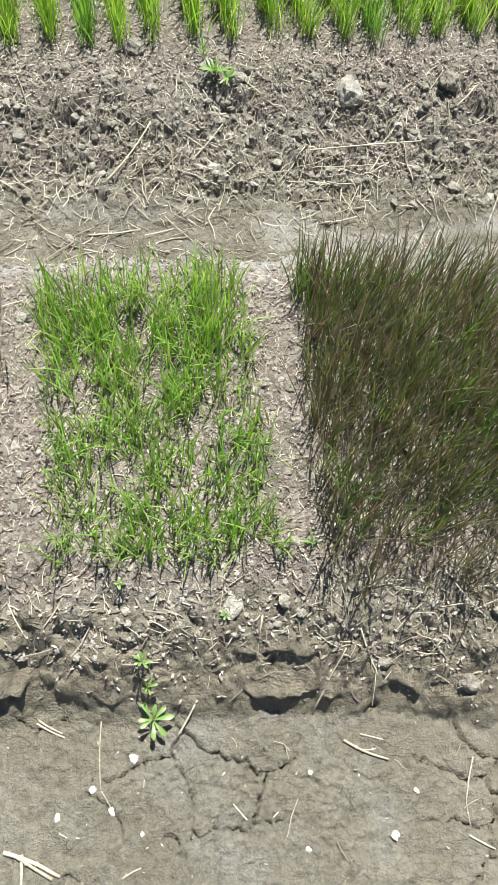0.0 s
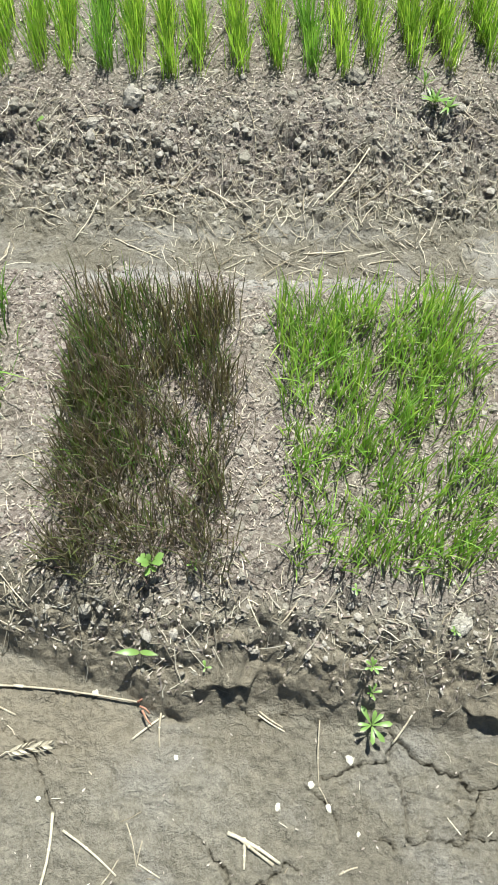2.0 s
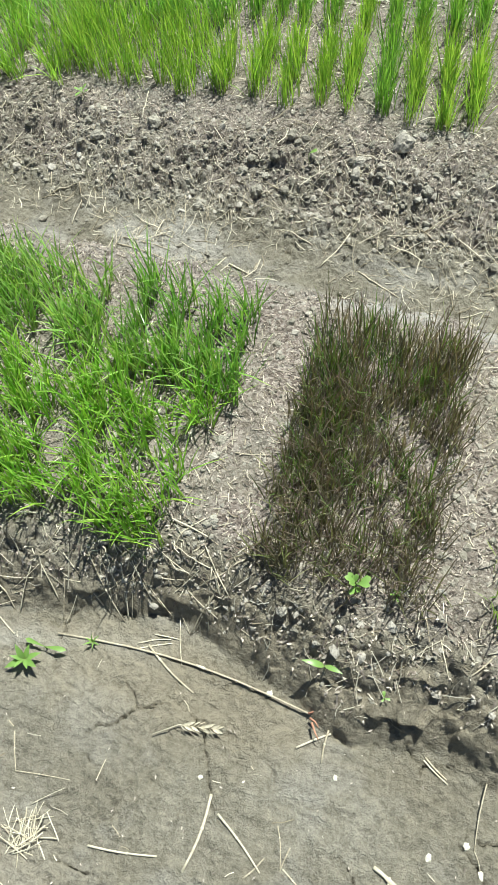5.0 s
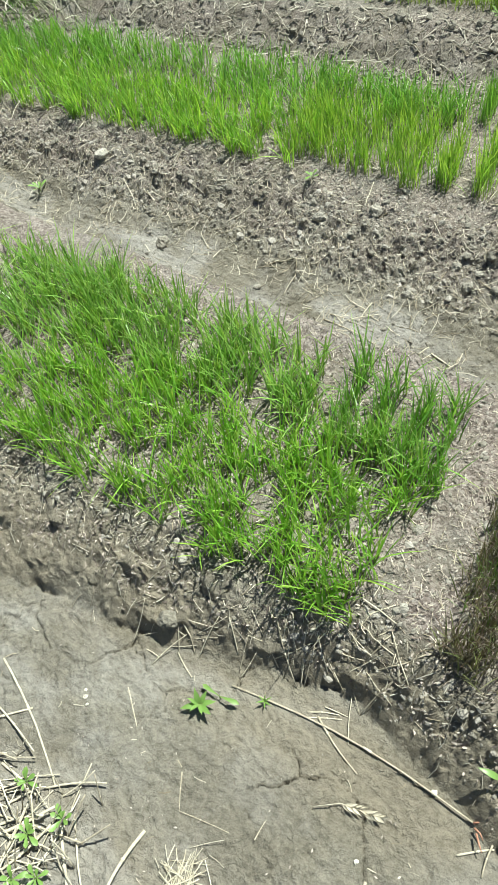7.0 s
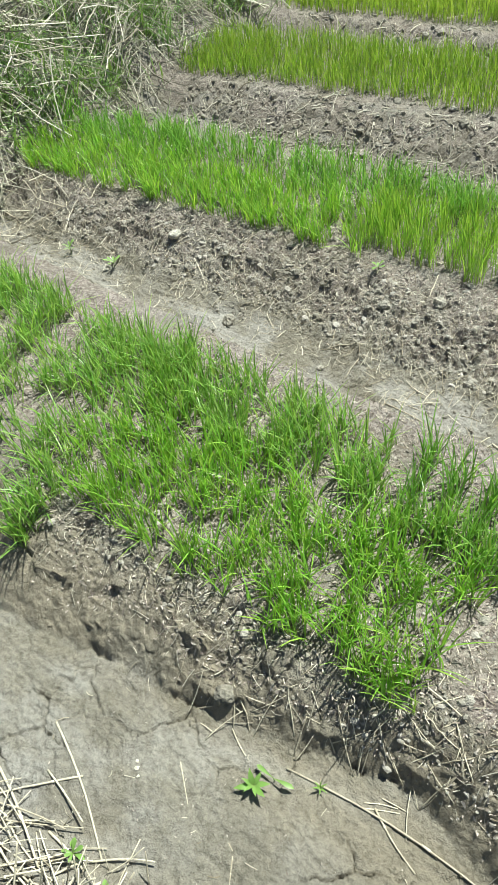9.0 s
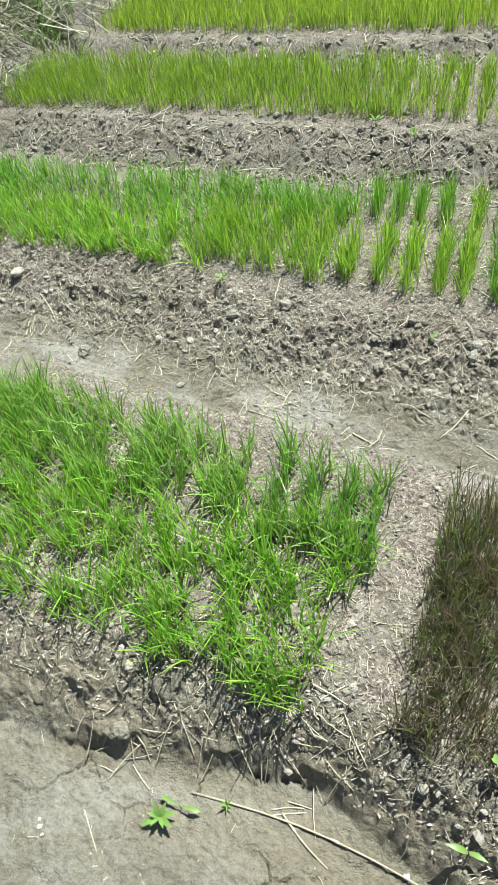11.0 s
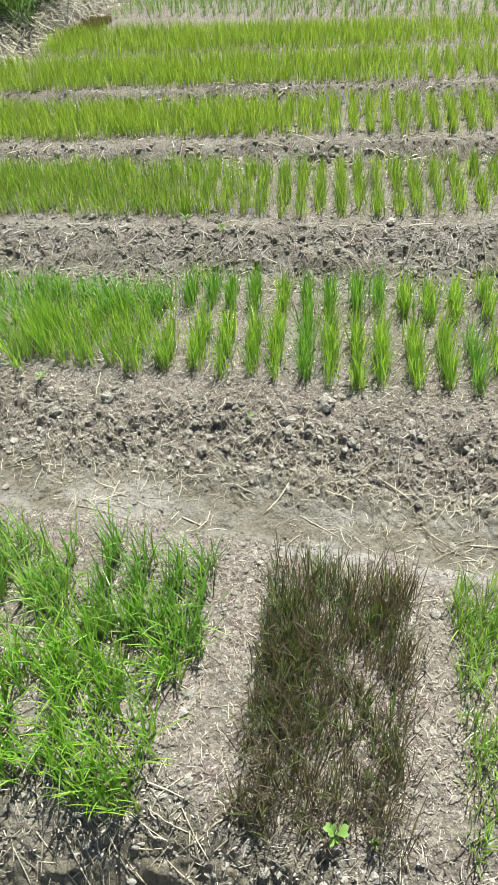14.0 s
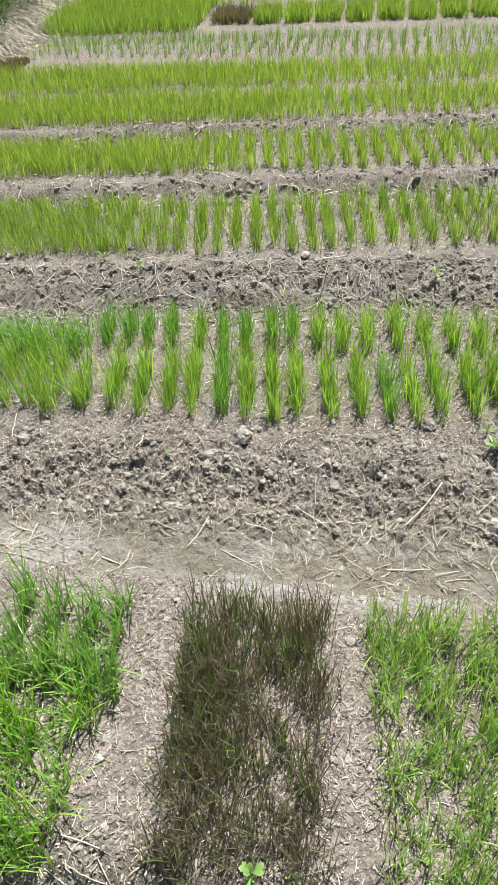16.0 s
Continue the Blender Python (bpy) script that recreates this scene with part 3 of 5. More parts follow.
BARE = gaps((-1.648, 1.26, 0.05), (-1.72, 1.29, 0.04), (-2.338, 1.214, 0.06), (-2.10, 1.24, 0.06), (-1.79, 1.22, 0.04), (-1.56, 1.53, 0.05), (-1.33, 1.50, 0.07), (-1.43, 1.38, 0.05), (-1.48, 1.225, 0.03),
            (-1.528, 1.01, 0.03), (-1.26, 1.40, 0.05), (-1.93, 0.90, 0.05), (-1.97, 1.35, 0.04), (-1.40, 1.08, 0.025), (-1.66, 1.07, 0.03), (-1.84, 1.02, 0.03))
plot("seedling_plot", "lush green rice seedlings with drooping leaves",
     tufts(-2.4, -1.20, 1.27, 1.53, 800, 5, 0.007, both(fringe(-2.9, -1.2, 1.2, 1.53), patchy(15, 20, 17, 0.32, 0.2), BARE, lambda x, y: np.where((x > -1.56) & (y > 1.34), 0.06, 1.0))), 0.125, 0.0054, GREEN, (0.03, 0), 4, 0.5, 0.17, cell=0.075)
plot("seedling_plot", "yellow-green rice seedlings with arching leaves",
     tufts(-2.4, -1.205, 0.88, 1.28, 1050, 5, 0.007, both(fringe(-2.9, -1.2, 0.88, 1.40), patchy(16, 20, 17, 0.32, 0.25), BARE)), 0.112, 0.0052, SPRING, (0.03, 0), 4, 0.5, 0.19, cell=0.075)
for x, y0, y1 in ((-1.215, 1.26, 1.54), (-1.305, 1.32, 1.55), (-1.395, 1.30, 1.55), (-1.49, 1.34, 1.56)):
    n = 30
    yb = np.repeat(rng.uniform(y0, y1, n), 4)
    plot("seedling_row", "deep green rice seedlings in a short row", np.stack([x + 0.02 + SLANT * (yb - y0) + rng.normal(0, 0.012, n * 4), yb], -1), 0.125, 0.005, LUSH, (0, 0), 4, 0.4, 0.18, "short rows at the plot edge", cell=0.05)
plot("seedling_plot", "dense grassy green rice seedlings beside the bank",
     tufts(-4.0, -2.3, 0.72, 1.50, 3000, 4, 0.009, patchy(17, 9, 9, 0.36, 0.08)), 0.13, 0.0056, GREEN, (0.05, 0), 3, 0.6, 0.22)
plot("seedling_plot", "bright green rice seedlings past a bare strip",
     tufts(0.50, 1.1, 0.95, 1.62, 1000, 3, 0.008), 0.11, 0.005, GREEN, (0.05, 0), 3, 0.5, 0.22)

# ---- second bed: seedlings sown in short rows ----
FRONT = [-2.25, -2.17, -2.08, -1.98, -1.876, -1.785, -1.676, -1.55, -1.442, -1.34, -1.256, -1.143, -1.051, -0.953, -0.865, -0.75, -0.643, -0.54, -0.45, -0.36,
         -0.242, -0.144, -0.018, 0.075, 0.179, 0.269, 0.379, 0.464, 0.572, 0.68, 0.78]
BACK = [-1.70, -1.612, -1.53, -1.428, -1.307, -1.211, -1.122, -1.01, -0.931, -0.831, -0.734, -0.634, -0.521, -0.411, -0.303, -0.196, -0.09, 0.02, 0.12, 0.23, 0.34, 0.45, 0.56, 0.67, 0.78]


def seedling_row(x, y0, y1, tall, material, label, n, wide=0.013):
    yb = np.repeat(rng.uniform(y0, y1, n), 4)
    p = np.stack([x + SLANT * (yb - y0) + rng.normal(0, wide, n * 4), yb + rng.normal(0, 0.006, n * 4)], -1)
    ob = blades("seedling_row", p, lengths(len(p), tall, 0.25), 0.0040, (0, 0), material, 4, 0.28, 0.13, 0.05)
    return tagged(ob, label, "seedling row", "seedling rows on the second bed")


for i, x in enumerate(FRONT):
    m, colour = ((LUSH, "deep green") if i in (11, 17, 25) else (YELLOW, "yellow-green"))
    seedling_row(x, 2.46 + 0.055 * (x + 0.3) + random.uniform(-0.025, 0.025), 2.765 + 0.055 * (x + 0.3) + random.uniform(-0.02, 0.03), random.uniform(0.125, 0.150), m, colour + " rice seedlings in a short row on dry mud", random.randint(48, 66), 0.013 + 0.012 * min(max((-1.4 - x) / 0.5, 0), 1))
for i, x in enumerate(BACK):
    m, colour = ((LUSH, "deep green") if i < 9 and i != 4 else (YELLOW, "olive-green"))
    seedling_row(x, 2.885 + 0.06 * (x + 0.3) + random.uniform(-0.02, 0.02), 3.10 + 0.06 * (x + 0.3) + random.uniform(-0.02, 0.02), random.uniform(0.120, 0.142), m, colour + " rice seedlings in a short back row", random.randint(30, 44))
plot("seedling_plot", "dense green rice seedlings at the end of a bed",
     tufts(-4.1, -1.78, 2.80, 3.10, 1500, 4, 0.008, patchy(25, 18, 16, 0.40, 0.08)), 0.118, 0.0052, LUSH, (0, 0), 3, 0.5, 0.2)
plot("seedling_plot", "dense green rice seedlings near the dry bank",
     tufts(-4.05, -2.2, 2.44, 2.80, 1650, 4, 0.008, patchy(27, 18, 15, 0.40, 0.08)), 0.12, 0.0052, SPRING, (0, 0), 3, 0.5, 0.2)


# ---- further beds ----
def sown(left, right, y0, y1, pitch, start, hills, spread, turf):
    """Leaves in rows across a bed; to the left of start they close up to a turf."""
    out = [tufts(left, start - 0.3, y0, y1, turf // 3, 4, 0.012, patchy(29, 7, 7, 0.3, 0.1))]
    x = left
    while x < right:
        merge = np.clip((start - x) / 1.0 + 0.2, 0, 1)
        n = hills + random.randint(-6, 4)
        n = int(n * (1 + 0.25 * merge))
        a, b = y0 + random.uniform(-0.02, 0.03), y1 - random.uniform(-0.02, 0.03)
        yb = np.repeat(rng.uniform(a, b, n), 4)
        xb = x + SLANT * (yb - y0) + rng.normal(0, spread * (1 + 1.3 * merge), n * 4)
        out.append(np.stack([xb, yb + aslant(xb, yb)], -1))
        x += pitch * random.uniform(0.88, 1.12)
    return np.concatenate(out)


plot("seedling_bed", "green rice seedlings in close rows on a far bed", sown(-4.0, 1.6, 3.82, 4.38, 0.096, -1.60, 56, 0.0155, 1500), 0.122, 0.0045, FAR, (0, 0), 3, 0.25, 0.15)
plot("seedling_bed", "yellow-green rice seedlings in rows on a narrow far bed", sown(-4.0, 1.8, 4.86, 5.40, 0.100, -1.45, 52, 0.016, 1800), 0.120, 0.0048, FIELD, (0, 0), 3, 0.25, 0.15)
plot("seedling_bed", "close yellow-green rice seedlings on a wide far bed", sown(-4.1, 2.0, 5.82, 6.42, 0.098, -1.0, 56, 0.020, 2000), 0.118, 0.005, FIELD, (0, 0), 2, 0.25, 0.16)
plot("seedling_bed", "yellow-green rice seedlings behind a bare line on a wide bed", sown(-4.0, 2.2, 6.62, 7.20, 0.10, -1.0, 48, 0.022, 1800), 0.118, 0.0052, FIELD, (0, 0), 2, 0.25, 0.18)
plot("seedling_bed", "thin grey-green rice hills on pale dry soil",
     np.concatenate([np.repeat(np.array([[-3.85 + i * 0.105 + random.uniform(-.02, .02), y + random.uniform(-.03, .03)] for i in range(58)]), 12, 0) for y in (7.42, 7.56, 7.72, 7.88, 8.02, 8.16)])
     + rng.normal(0, 0.014, (58 * 12 * 6, 2)), 0.125, 0.006, OLIVE, (0, 0), 2, 0.3, 0.2)
plot("seedling_plot", "dark purple-brown seedling square in a far field", tufts(-2.42, -2.05, 8.75, 9.15, 380, 4, 0.012), 0.13, 0.007, PURPLE, (0, 0), 2, 0.3, 0.2)
plot("seedling_plot", "dark brown grass patch below the bank", tufts(-4.08, -3.82, 7.1, 7.6, 300, 4, 0.012), 0.075, 0.006, DULL, (0, 0), 2, 0.3, 0.2)
plot("seedling_bed", "dense yellow-green rice seedlings in a far field", tufts(-4.1, -2.55, 8.45, 10.2, 3400, 4, 0.014), 0.15, 0.007, FAR, (0, 0), 2, 0.25, 0.18)
for i in range(14):
    x = -1.98 + i * 0.31
    plot("seedling_plot", "square green block of rice seedlings in a far field", tufts(x, x + 0.24, 8.72, 9.2, 260, 4, 0.012), 0.14, 0.007, FAR, (0, 0), 2, 0.25, 0.18, group="far seedling blocks")
plot("seedling_bed", "green rice seedlings at the far edge of the field", tufts(-4.4, 4.5, 9.5, 14, 5000, 4, 0.02), 0.16, 0.009, FAR, (0, 0), 2, 0.25, 0.2)
plot("seedling_bed", "distant green rice field", tufts(-6, 9, 14, 30, 1600, 5, 0.05), 0.18, 0.02, YELLOW, (0, 0), 2, 0.25, 0.2)


# ---- crumbs, husks and straw litter ----
def scatter(x0, x1, y0, y1, n, density):
    p = np.stack([rng.uniform(x0, x1, n), rng.uniform(y0, y1, n)], -1)
    return p[density(p[:, 0], p[:, 1]) > rng.uniform(0, 1, n)]


def turns(n):
    """Random rotations."""
    q = rng.normal(0, 1, (n, 4))
    q /= np.linalg.norm(q, axis=1)[:, None]
    w, x, y, z = q.T
    return np.stack([np.stack([1 - 2 * (y * y + z * z), 2 * (x * y - z * w), 2 * (x * z + y * w)], -1),
                     np.stack([2 * (x * y + z * w), 1 - 2 * (x * x + z * z), 2 * (y * z - x * w)], -1),
                     np.stack([2 * (x * z - y * w), 2 * (y * z + x * w), 1 - 2 * (x * x + y * y)], -1)], 1)


def crumbs(name, label, p, size, material):
    """Angular crumbs of dry clay as small dented polyhedra."""
    bm = bmesh.new()
    bmesh.ops.create_icosphere(bm, subdivisions=1, radius=1)
    v0 = np.array([v.co[:] for v in bm.verts])
    f0 = np.array([[v.index for v in f.verts] for f in bm.faces])
    bm.free()
    n = len(p)
    s = np.clip(rng.lognormal(0, 0.45, n), 0.4, 3.2) * size
    v = v0[None] * rng.uniform(0.7, 1.25, (n, len(v0), 1)) * rng.uniform(0.55, 1.2, (n, 1, 3))
    v = np.einsum("nij,nkj->nki", turns(n), v) * s[:, None, None]
    v[..., 2] *= 0.75
    z = height(p[:, 0], p[:, 1])
    v += np.concatenate([p, z[:, None]], 1)[:, None]
    f = (f0[None] + np.arange(n)[:, None, None] * len(v0)).reshape(-1, 3)
    return tagged(new(name, mesh_arrays(name, v.reshape(-1, 3), f, [material], False)), label, "soil crumbs", kind="stuff")


def litter(name, label, p, length, radius, material, tilt=0.16, lift=1.0, category="straw litter"):
    """Bits of dry stem as thin bent prisms lying on the ground."""
    n = len(p)
    L = np.clip(rng.lognormal(0, 0.5, n), 0.35, 3.0) * length
    R = radius * rng.uniform(0.6, 1.3, n)
    a = rng.uniform(0, 2 * math.pi, n)
    d = np.stack([np.cos(a), np.sin(a)], -1)
    kink = rng.normal(0, 0.09, n) * L
    rows = []
    for s in (-0.5, 0.0, 0.5):
        c = p + d * (s * L)[:, None] + np.stack([-d[:, 1], d[:, 0]], -1) * (kink * (s == 0))[:, None]
        rows.append(c)
    ze = np.stack([height(c[:, 0], c[:, 1]) for c in rows], 1)
    zm = np.maximum(ze[:, 1], (ze[:, 0] + ze[:, 2]) / 2)
    z = np.stack([ze[:, 0], zm, ze[:, 2]], 1) + R[:, None] * lift + np.abs(rng.normal(0, tilt, n))[:, None] * L[:, None] * np.array([0, 0.2, 0.5])[None]
    verts = []
    for k, c in enumerate(rows):
        for g in range(3):
            t = 2 * math.pi * g / 3
            off = np.stack([-d[:, 1] * math.cos(t), d[:, 0] * math.cos(t), np.full(n, math.sin(t))], -1) * R[:, None]
            verts.append(np.concatenate([c, z[:, k:k + 1]], 1) + off)
    v = np.stack(verts, 1)
    f0 = []
    for k in (0, 3):
        for g in range(3):
            h = (g + 1) % 3
            f0 += [(k + g, k + h, k + 3 + h), (k + g, k + 3 + h, k + 3 + g)]
    f0 += [(2, 1, 0), (6, 7, 8)]
    f = (np.array(f0)[None] + np.arange(n)[:, None, None] * 9).reshape(-1, 3)
    return tagged(new(name, mesh_arrays(name, v.reshape(-1, 3), f, [material], False)), label, category, kind="stuff")


def husks(name, label, p, length, material):
    """Empty rice husks: small folded boats."""
    n = len(p)
    v0 = np.array([(-0.5, 0, 0.02), (-0.1, -0.19, 0.10), (-0.1, 0.19, 0.10), (0.0, 0.0, -0.03), (0.15, -0.17, 0.10), (0.15, 0.17, 0.10), (0.5, 0, 0.03)])
    f0 = np.array([(0, 1, 3), (0, 3, 2), (1, 4, 3), (3, 5, 2), (4, 6, 3), (3, 6, 5)])
    s = rng.uniform(0.6, 1.4, n) * length
    a = rng.uniform(0, 2 * math.pi, n)
    tip = rng.normal(0, 0.3, n)
    c, q = np.cos(a)[:, None], np.sin(a)[:, None]
    v = v0[None] * s[:, None, None]
    z = v[..., 2] * rng.choice([1, -1], n)[:, None] + v[..., 0] * np.sin(tip)[:, None]
    v = np.stack([v[..., 0] * c - v[..., 1] * q, v[..., 0] * q + v[..., 1] * c, z], -1)
    zz = height(p[:, 0], p[:, 1]) + 0.0025
    v += np.concatenate([p, zz[:, None]], 1)[:, None]
    f = (f0[None] + np.arange(n)[:, None, None] * 7).reshape(-1, 3)
    return tagged(new(name, mesh_arrays(name, v.reshape(-1, 3), f, [material], True)), label, "husks", kind="stuff")


def shards(name, label, p, length, width, material, tilt=0.3):
    """Chaff: torn bits of leaf and stem, bent flat strips lying at all angles."""
    n = len(p)
    L = np.clip(rng.lognormal(0, 0.45, n), 0.4, 2.6) * length
    W = width * rng.uniform(0.45, 1.35, n)
    a = rng.uniform(0, 2 * math.pi, n)
    d = np.stack([np.cos(a), np.sin(a)], -1)
    e = np.stack([-d[:, 1], d[:, 0]], -1)
    roll, pitch, arch = rng.normal(0, 0.45, n), rng.normal(0, tilt, n), rng.normal(0.05, 0.12, n) * L
    rows = []
    for s in (-0.5, 0.0, 0.5):
        w = W * (rng.uniform(0.15, 0.8, n) if s else 1.0)
        c = p + d * (s * L)[:, None] + e * (rng.normal(0, 0.06, n) * L)[:, None]
        for g in (-0.5, 0.5):
            q = c + e * (g * w)[:, None]
            rows.append(np.concatenate([q, (height(q[:, 0], q[:, 1]) + 0.003 + s * L * pitch + arch * (s == 0) + g * w * roll + 0.3 * np.abs(pitch) * L)[:, None]], 1))
    v = np.stack(rows, 1)
    f = (np.array([(0, 1, 3), (0, 3, 2), (2, 3, 5), (2, 5, 4)])[None] + np.arange(n)[:, None, None] * 6).reshape(-1, 3)
    return tagged(new(name, mesh_arrays(name, v.reshape(-1, 3), f, [material], False)), label, "chaff", kind="stuff")


zone = lambda a, b, soft=0.06: (lambda x, y: np.clip((section_y(x, y) - a) / soft, 0, 1) * np.clip((b - section_y(x, y)) / soft, 0, 1) * (x > bank_edge(y)))
rough_ground = lambda x, y: np.clip(cloddiness(x, y) * 1.1 - 0.1, 0, 1)
crumbs("soil_crumbs", "grey-brown crumbs of dry clay on the bed shoulders", scatter(-3.0, 0.75, 0.76, 1.05, 3000, rough_ground), 0.0030, CLOD)
crumbs("soil_crumbs", "grey-brown crumbs of dry clay along the far side of the furrow", scatter(-3.8, 1.0, 2.0, 2.5, 9000, rough_ground), 0.0046, CLOD)
crumbs("soil_crumbs", "fine crumbs of dry clay beside the furrow", scatter(-3.4, 0.9, 2.0, 2.5, 4000, rough_ground), 0.0036, CLOD)
crumbs("soil_crumbs", "dark crumbs of dug clay between the further beds", scatter(-3.9, 1.4, 3.1, 3.75, 7000, rough_ground), 0.0075, CLOD)
crumbs("soil_crumbs", "crumbs of dug clay between far beds", scatter(-3.9, 1.6, 4.35, 5.85, 5200, rough_ground), 0.011, CLOD)
crumbs("soil_crumbs", "fine crumbs of mud on the bed tops", scatter(-2.4, 0.75, 0.98, 1.68, 2400, zone(0.95, 1.7)), 0.0046, CLOD)
crumbs("soil_crumbs", "bleached chips of clay on the first bed", scatter(-2.4, 0.75, 0.9, 1.7, 2600, both(zone(0.9, 1.7), patchy(50, 8, 8, 0.3, 0.2))), 0.0046, PALE_CLOD)
husks("rice_husks", "pale pinkish rice husks strewn on the first bed", scatter(-2.5, 0.75, 0.9, 1.68, 7000, both(zone(0.93, 1.69), patchy(43, 9, 9, 0.25, 0.25))), 0.0070, HUSK)
husks("rice_husks", "pale rice husks strewn on the second bed", scatter(-3.0, 0.9, 2.3, 3.12, 7000, both(zone(2.3, 3.1), patchy(44, 6, 6, 0.2, 0.4))), 0.010, HUSK)
husks("rice_husks", "pale rice husks on the further beds", scatter(-2.6, 1.2, 3.66, 8.2, 12000, lambda x, y: np.clip(1.2 - cloddiness(x, y), 0.2, 1)), 0.016, HUSK)
shards("chaff", "pinkish pale chaff matted on the first bed", scatter(-2.5, 0.75, 0.88, 1.72, 40000, both(zone(0.90, 1.72), patchy(45, 7, 7, 0.22, 0.3))), 0.0066, 0.0026, CHAFF)
shards("chaff", "pale chaff matted on the second bed", scatter(-3.0, 0.9, 2.3, 3.12, 16000, zone(2.3, 3.12)), 0.0085, 0.0034, CHAFF)
shards("chaff", "pale flakes of chaff among clods by the furrow", scatter(-3.6, 0.9, 2.02, 2.45, 9000, both(zone(2.0, 2.45), patchy(46, 6, 6, 0.3, 0.25))), 0.0085, 0.004, CHAFF)
shards("chaff", "pale chaff caught on the bed shoulder", scatter(-2.5, 0.75, 0.72, 0.98, 3800, both(zone(0.72, 0.98), patchy(47, 8, 8, 0.3, 0.25))), 0.0085, 0.0036, CHAFF)
crumbs("soil_crumbs", "bleached crumbs of clay on the bed shoulder", scatter(-2.6, 0.75, 0.80, 1.02, 2300, both(rough_ground, patchy(48, 7, 7, 0.33, 0.15))), 0.0048, PALE_CLOD)
crumbs("soil_crumbs", "bleached crumbs of clay by the furrow", scatter(-3.6, 0.9, 2.0, 2.45, 3200, both(rough_ground, patchy(49, 6, 6, 0.35, 0.2))), 0.0064, PALE_CLOD)
husks("rice_husks", "scattered pale husks on the bed shoulder", scatter(-2.5, 0.75, 0.66, 0.96, 2600, zone(0.70, 0.95)), 0.009, HUSK)
husks("rice_husks", "pale husks and chaff among clods by the furrow", scatter(-3.6, 0.9, 2.02, 2.5, 8000, zone(2.04, 2.5)), 0.0085, HUSK)
husks("rice_husks", "pale chaff among clods between the further beds", scatter(-3.6, 1.2, 3.15, 3.75, 5000, rough_ground), 0.012, HUSK)
husks("rice_husks", "a few pale grains on the cracked path", scatter(-1.9, 0.6, 0.1, 0.68, 420, lambda x, y: 1.0), 0.007, HUSK)
litter("straw_litter", "short broken straw on the first bed", scatter(-2.5, 0.75, 0.78, 1.68, 4200, zone(0.74, 1.7)), 0.018, 0.0010, STRAW)
litter("straw_litter", "matted dry straw along the furrow", scatter(-3.9, 0.9, 1.9, 2.45, 8500, zone(1.98, 2.46, 0.15)), 0.018, 0.0010, GREY_STRAW)
litter("straw_litter", "pale straw bits on the clods by the furrow", scatter(-3.9, 0.9, 1.85, 2.45, 5200, zone(1.9, 2.45, 0.12)), 0.024, 0.0010, STRAW)
litter("straw_litter", "dry straw between the second and third beds", scatter(-3.9, 1.2, 3.1, 3.75, 4200, zone(3.08, 3.78)), 0.042, 0.0018, GREY_STRAW)
litter("straw_litter", "dry straw between far beds", scatter(-3.9, 1.6, 4.3, 5.85, 4200, rough_ground), 0.05, 0.0024, STRAW)
litter("straw_litter", "short straw bits on the second bed", scatter(-3.0, 0.9, 2.4, 3.1, 2200, zone(2.36, 3.1)), 0.026, 0.0013, STRAW)
litter("straw_litter", "rootlets and straw hanging on the bed shoulder", scatter(-2.5, 0.7, 0.68, 0.95, 800, zone(0.70, 0.95)), 0.030, 0.0010, GREY_STRAW, 0.5)
crumbs("soil_crumbs", "small crumbs and flakes of mud in the furrow", scatter(-3.8, 0.8, 1.72, 2.06, 1500, lambda x, y: 1.0), 0.0042, CLOD)
litter("straw_litter", "thin straw strewn in the furrow", scatter(-3.8, 0.8, 1.7, 2.14, 2800, patchy(53, 5, 5, 0.4, 0.15)), 0.034, 0.0011, STRAW)
litter("straw_litter", "few thin straws on the cracked path", scatter(-2.4, 0.6, 0.05, 0.72, 130, lambda x, y: 1.0), 0.022, 0.0010, STRAW)

# ---- bank of dry grass ----
on_bank = lambda x, y: np.clip((bank_edge(y) + 0.12 - x) * 4, 0, 1)
front_bank = lambda x, y: on_bank(x, y) * np.clip((x - bank_edge(y) + 0.58) * 4, 0, 1)
litter("dry_grass", "tangled grey-green dead grass stems on the bank", scatter(-5.9, -3.9, 1.0, 5.5, 5200, on_bank), 0.17, 0.0023, GREEN_STRAW, 0.6, 10.0, "dry grass")
litter("dry_grass", "long pale dead grass stems on the bank", scatter(-5.9, -3.9, 1.0, 6.0, 3300, on_bank), 0.24, 0.0026, GREY_STRAW, 0.5, 34.0, "dry grass")
litter("dry_grass", "bleached dead grass on the far bank", scatter(-5.0, -3.6, 5.2, 12, 8500, front_bank), 0.12, 0.0030, PALE_STRAW, 0.5, 5.0, "dry grass")
litter("dry_grass", "loose dead stems at the foot of the bank", scatter(-4.4, -3.5, 1.4, 2.4, 420, lambda x, y: np.clip((-3.45 - x) * 1.6, 0, 1)), 0.13, 0.0016, STRAW, 0.25, 1.0, "dry grass")
plot("bank_weeds", "green weeds growing through dead grass", tufts(-6.0, -4.05, 1.0, 6.0, 4600, 5, 0.04, both(on_bank, patchy(35, 3.6, 3.6, 0.42, 0.10))), 0.15, 0.0100, MOSS, (0, 0), 3, 0.9, 0.45)
plot("bank_bush", "dark green bushes behind the dry bank", tufts(-7.0, -4.0, 5.8, 13, 5000, 6, 0.05, both(patchy(36, 1.2, 1.2, 0.2, 0.3), lambda x, y: np.clip((bank_edge(y) - 0.30 - x) * 6, 0, 1))), 0.42, 0.016, DEEP, (0, 0), 3, 0.9, 0.5)

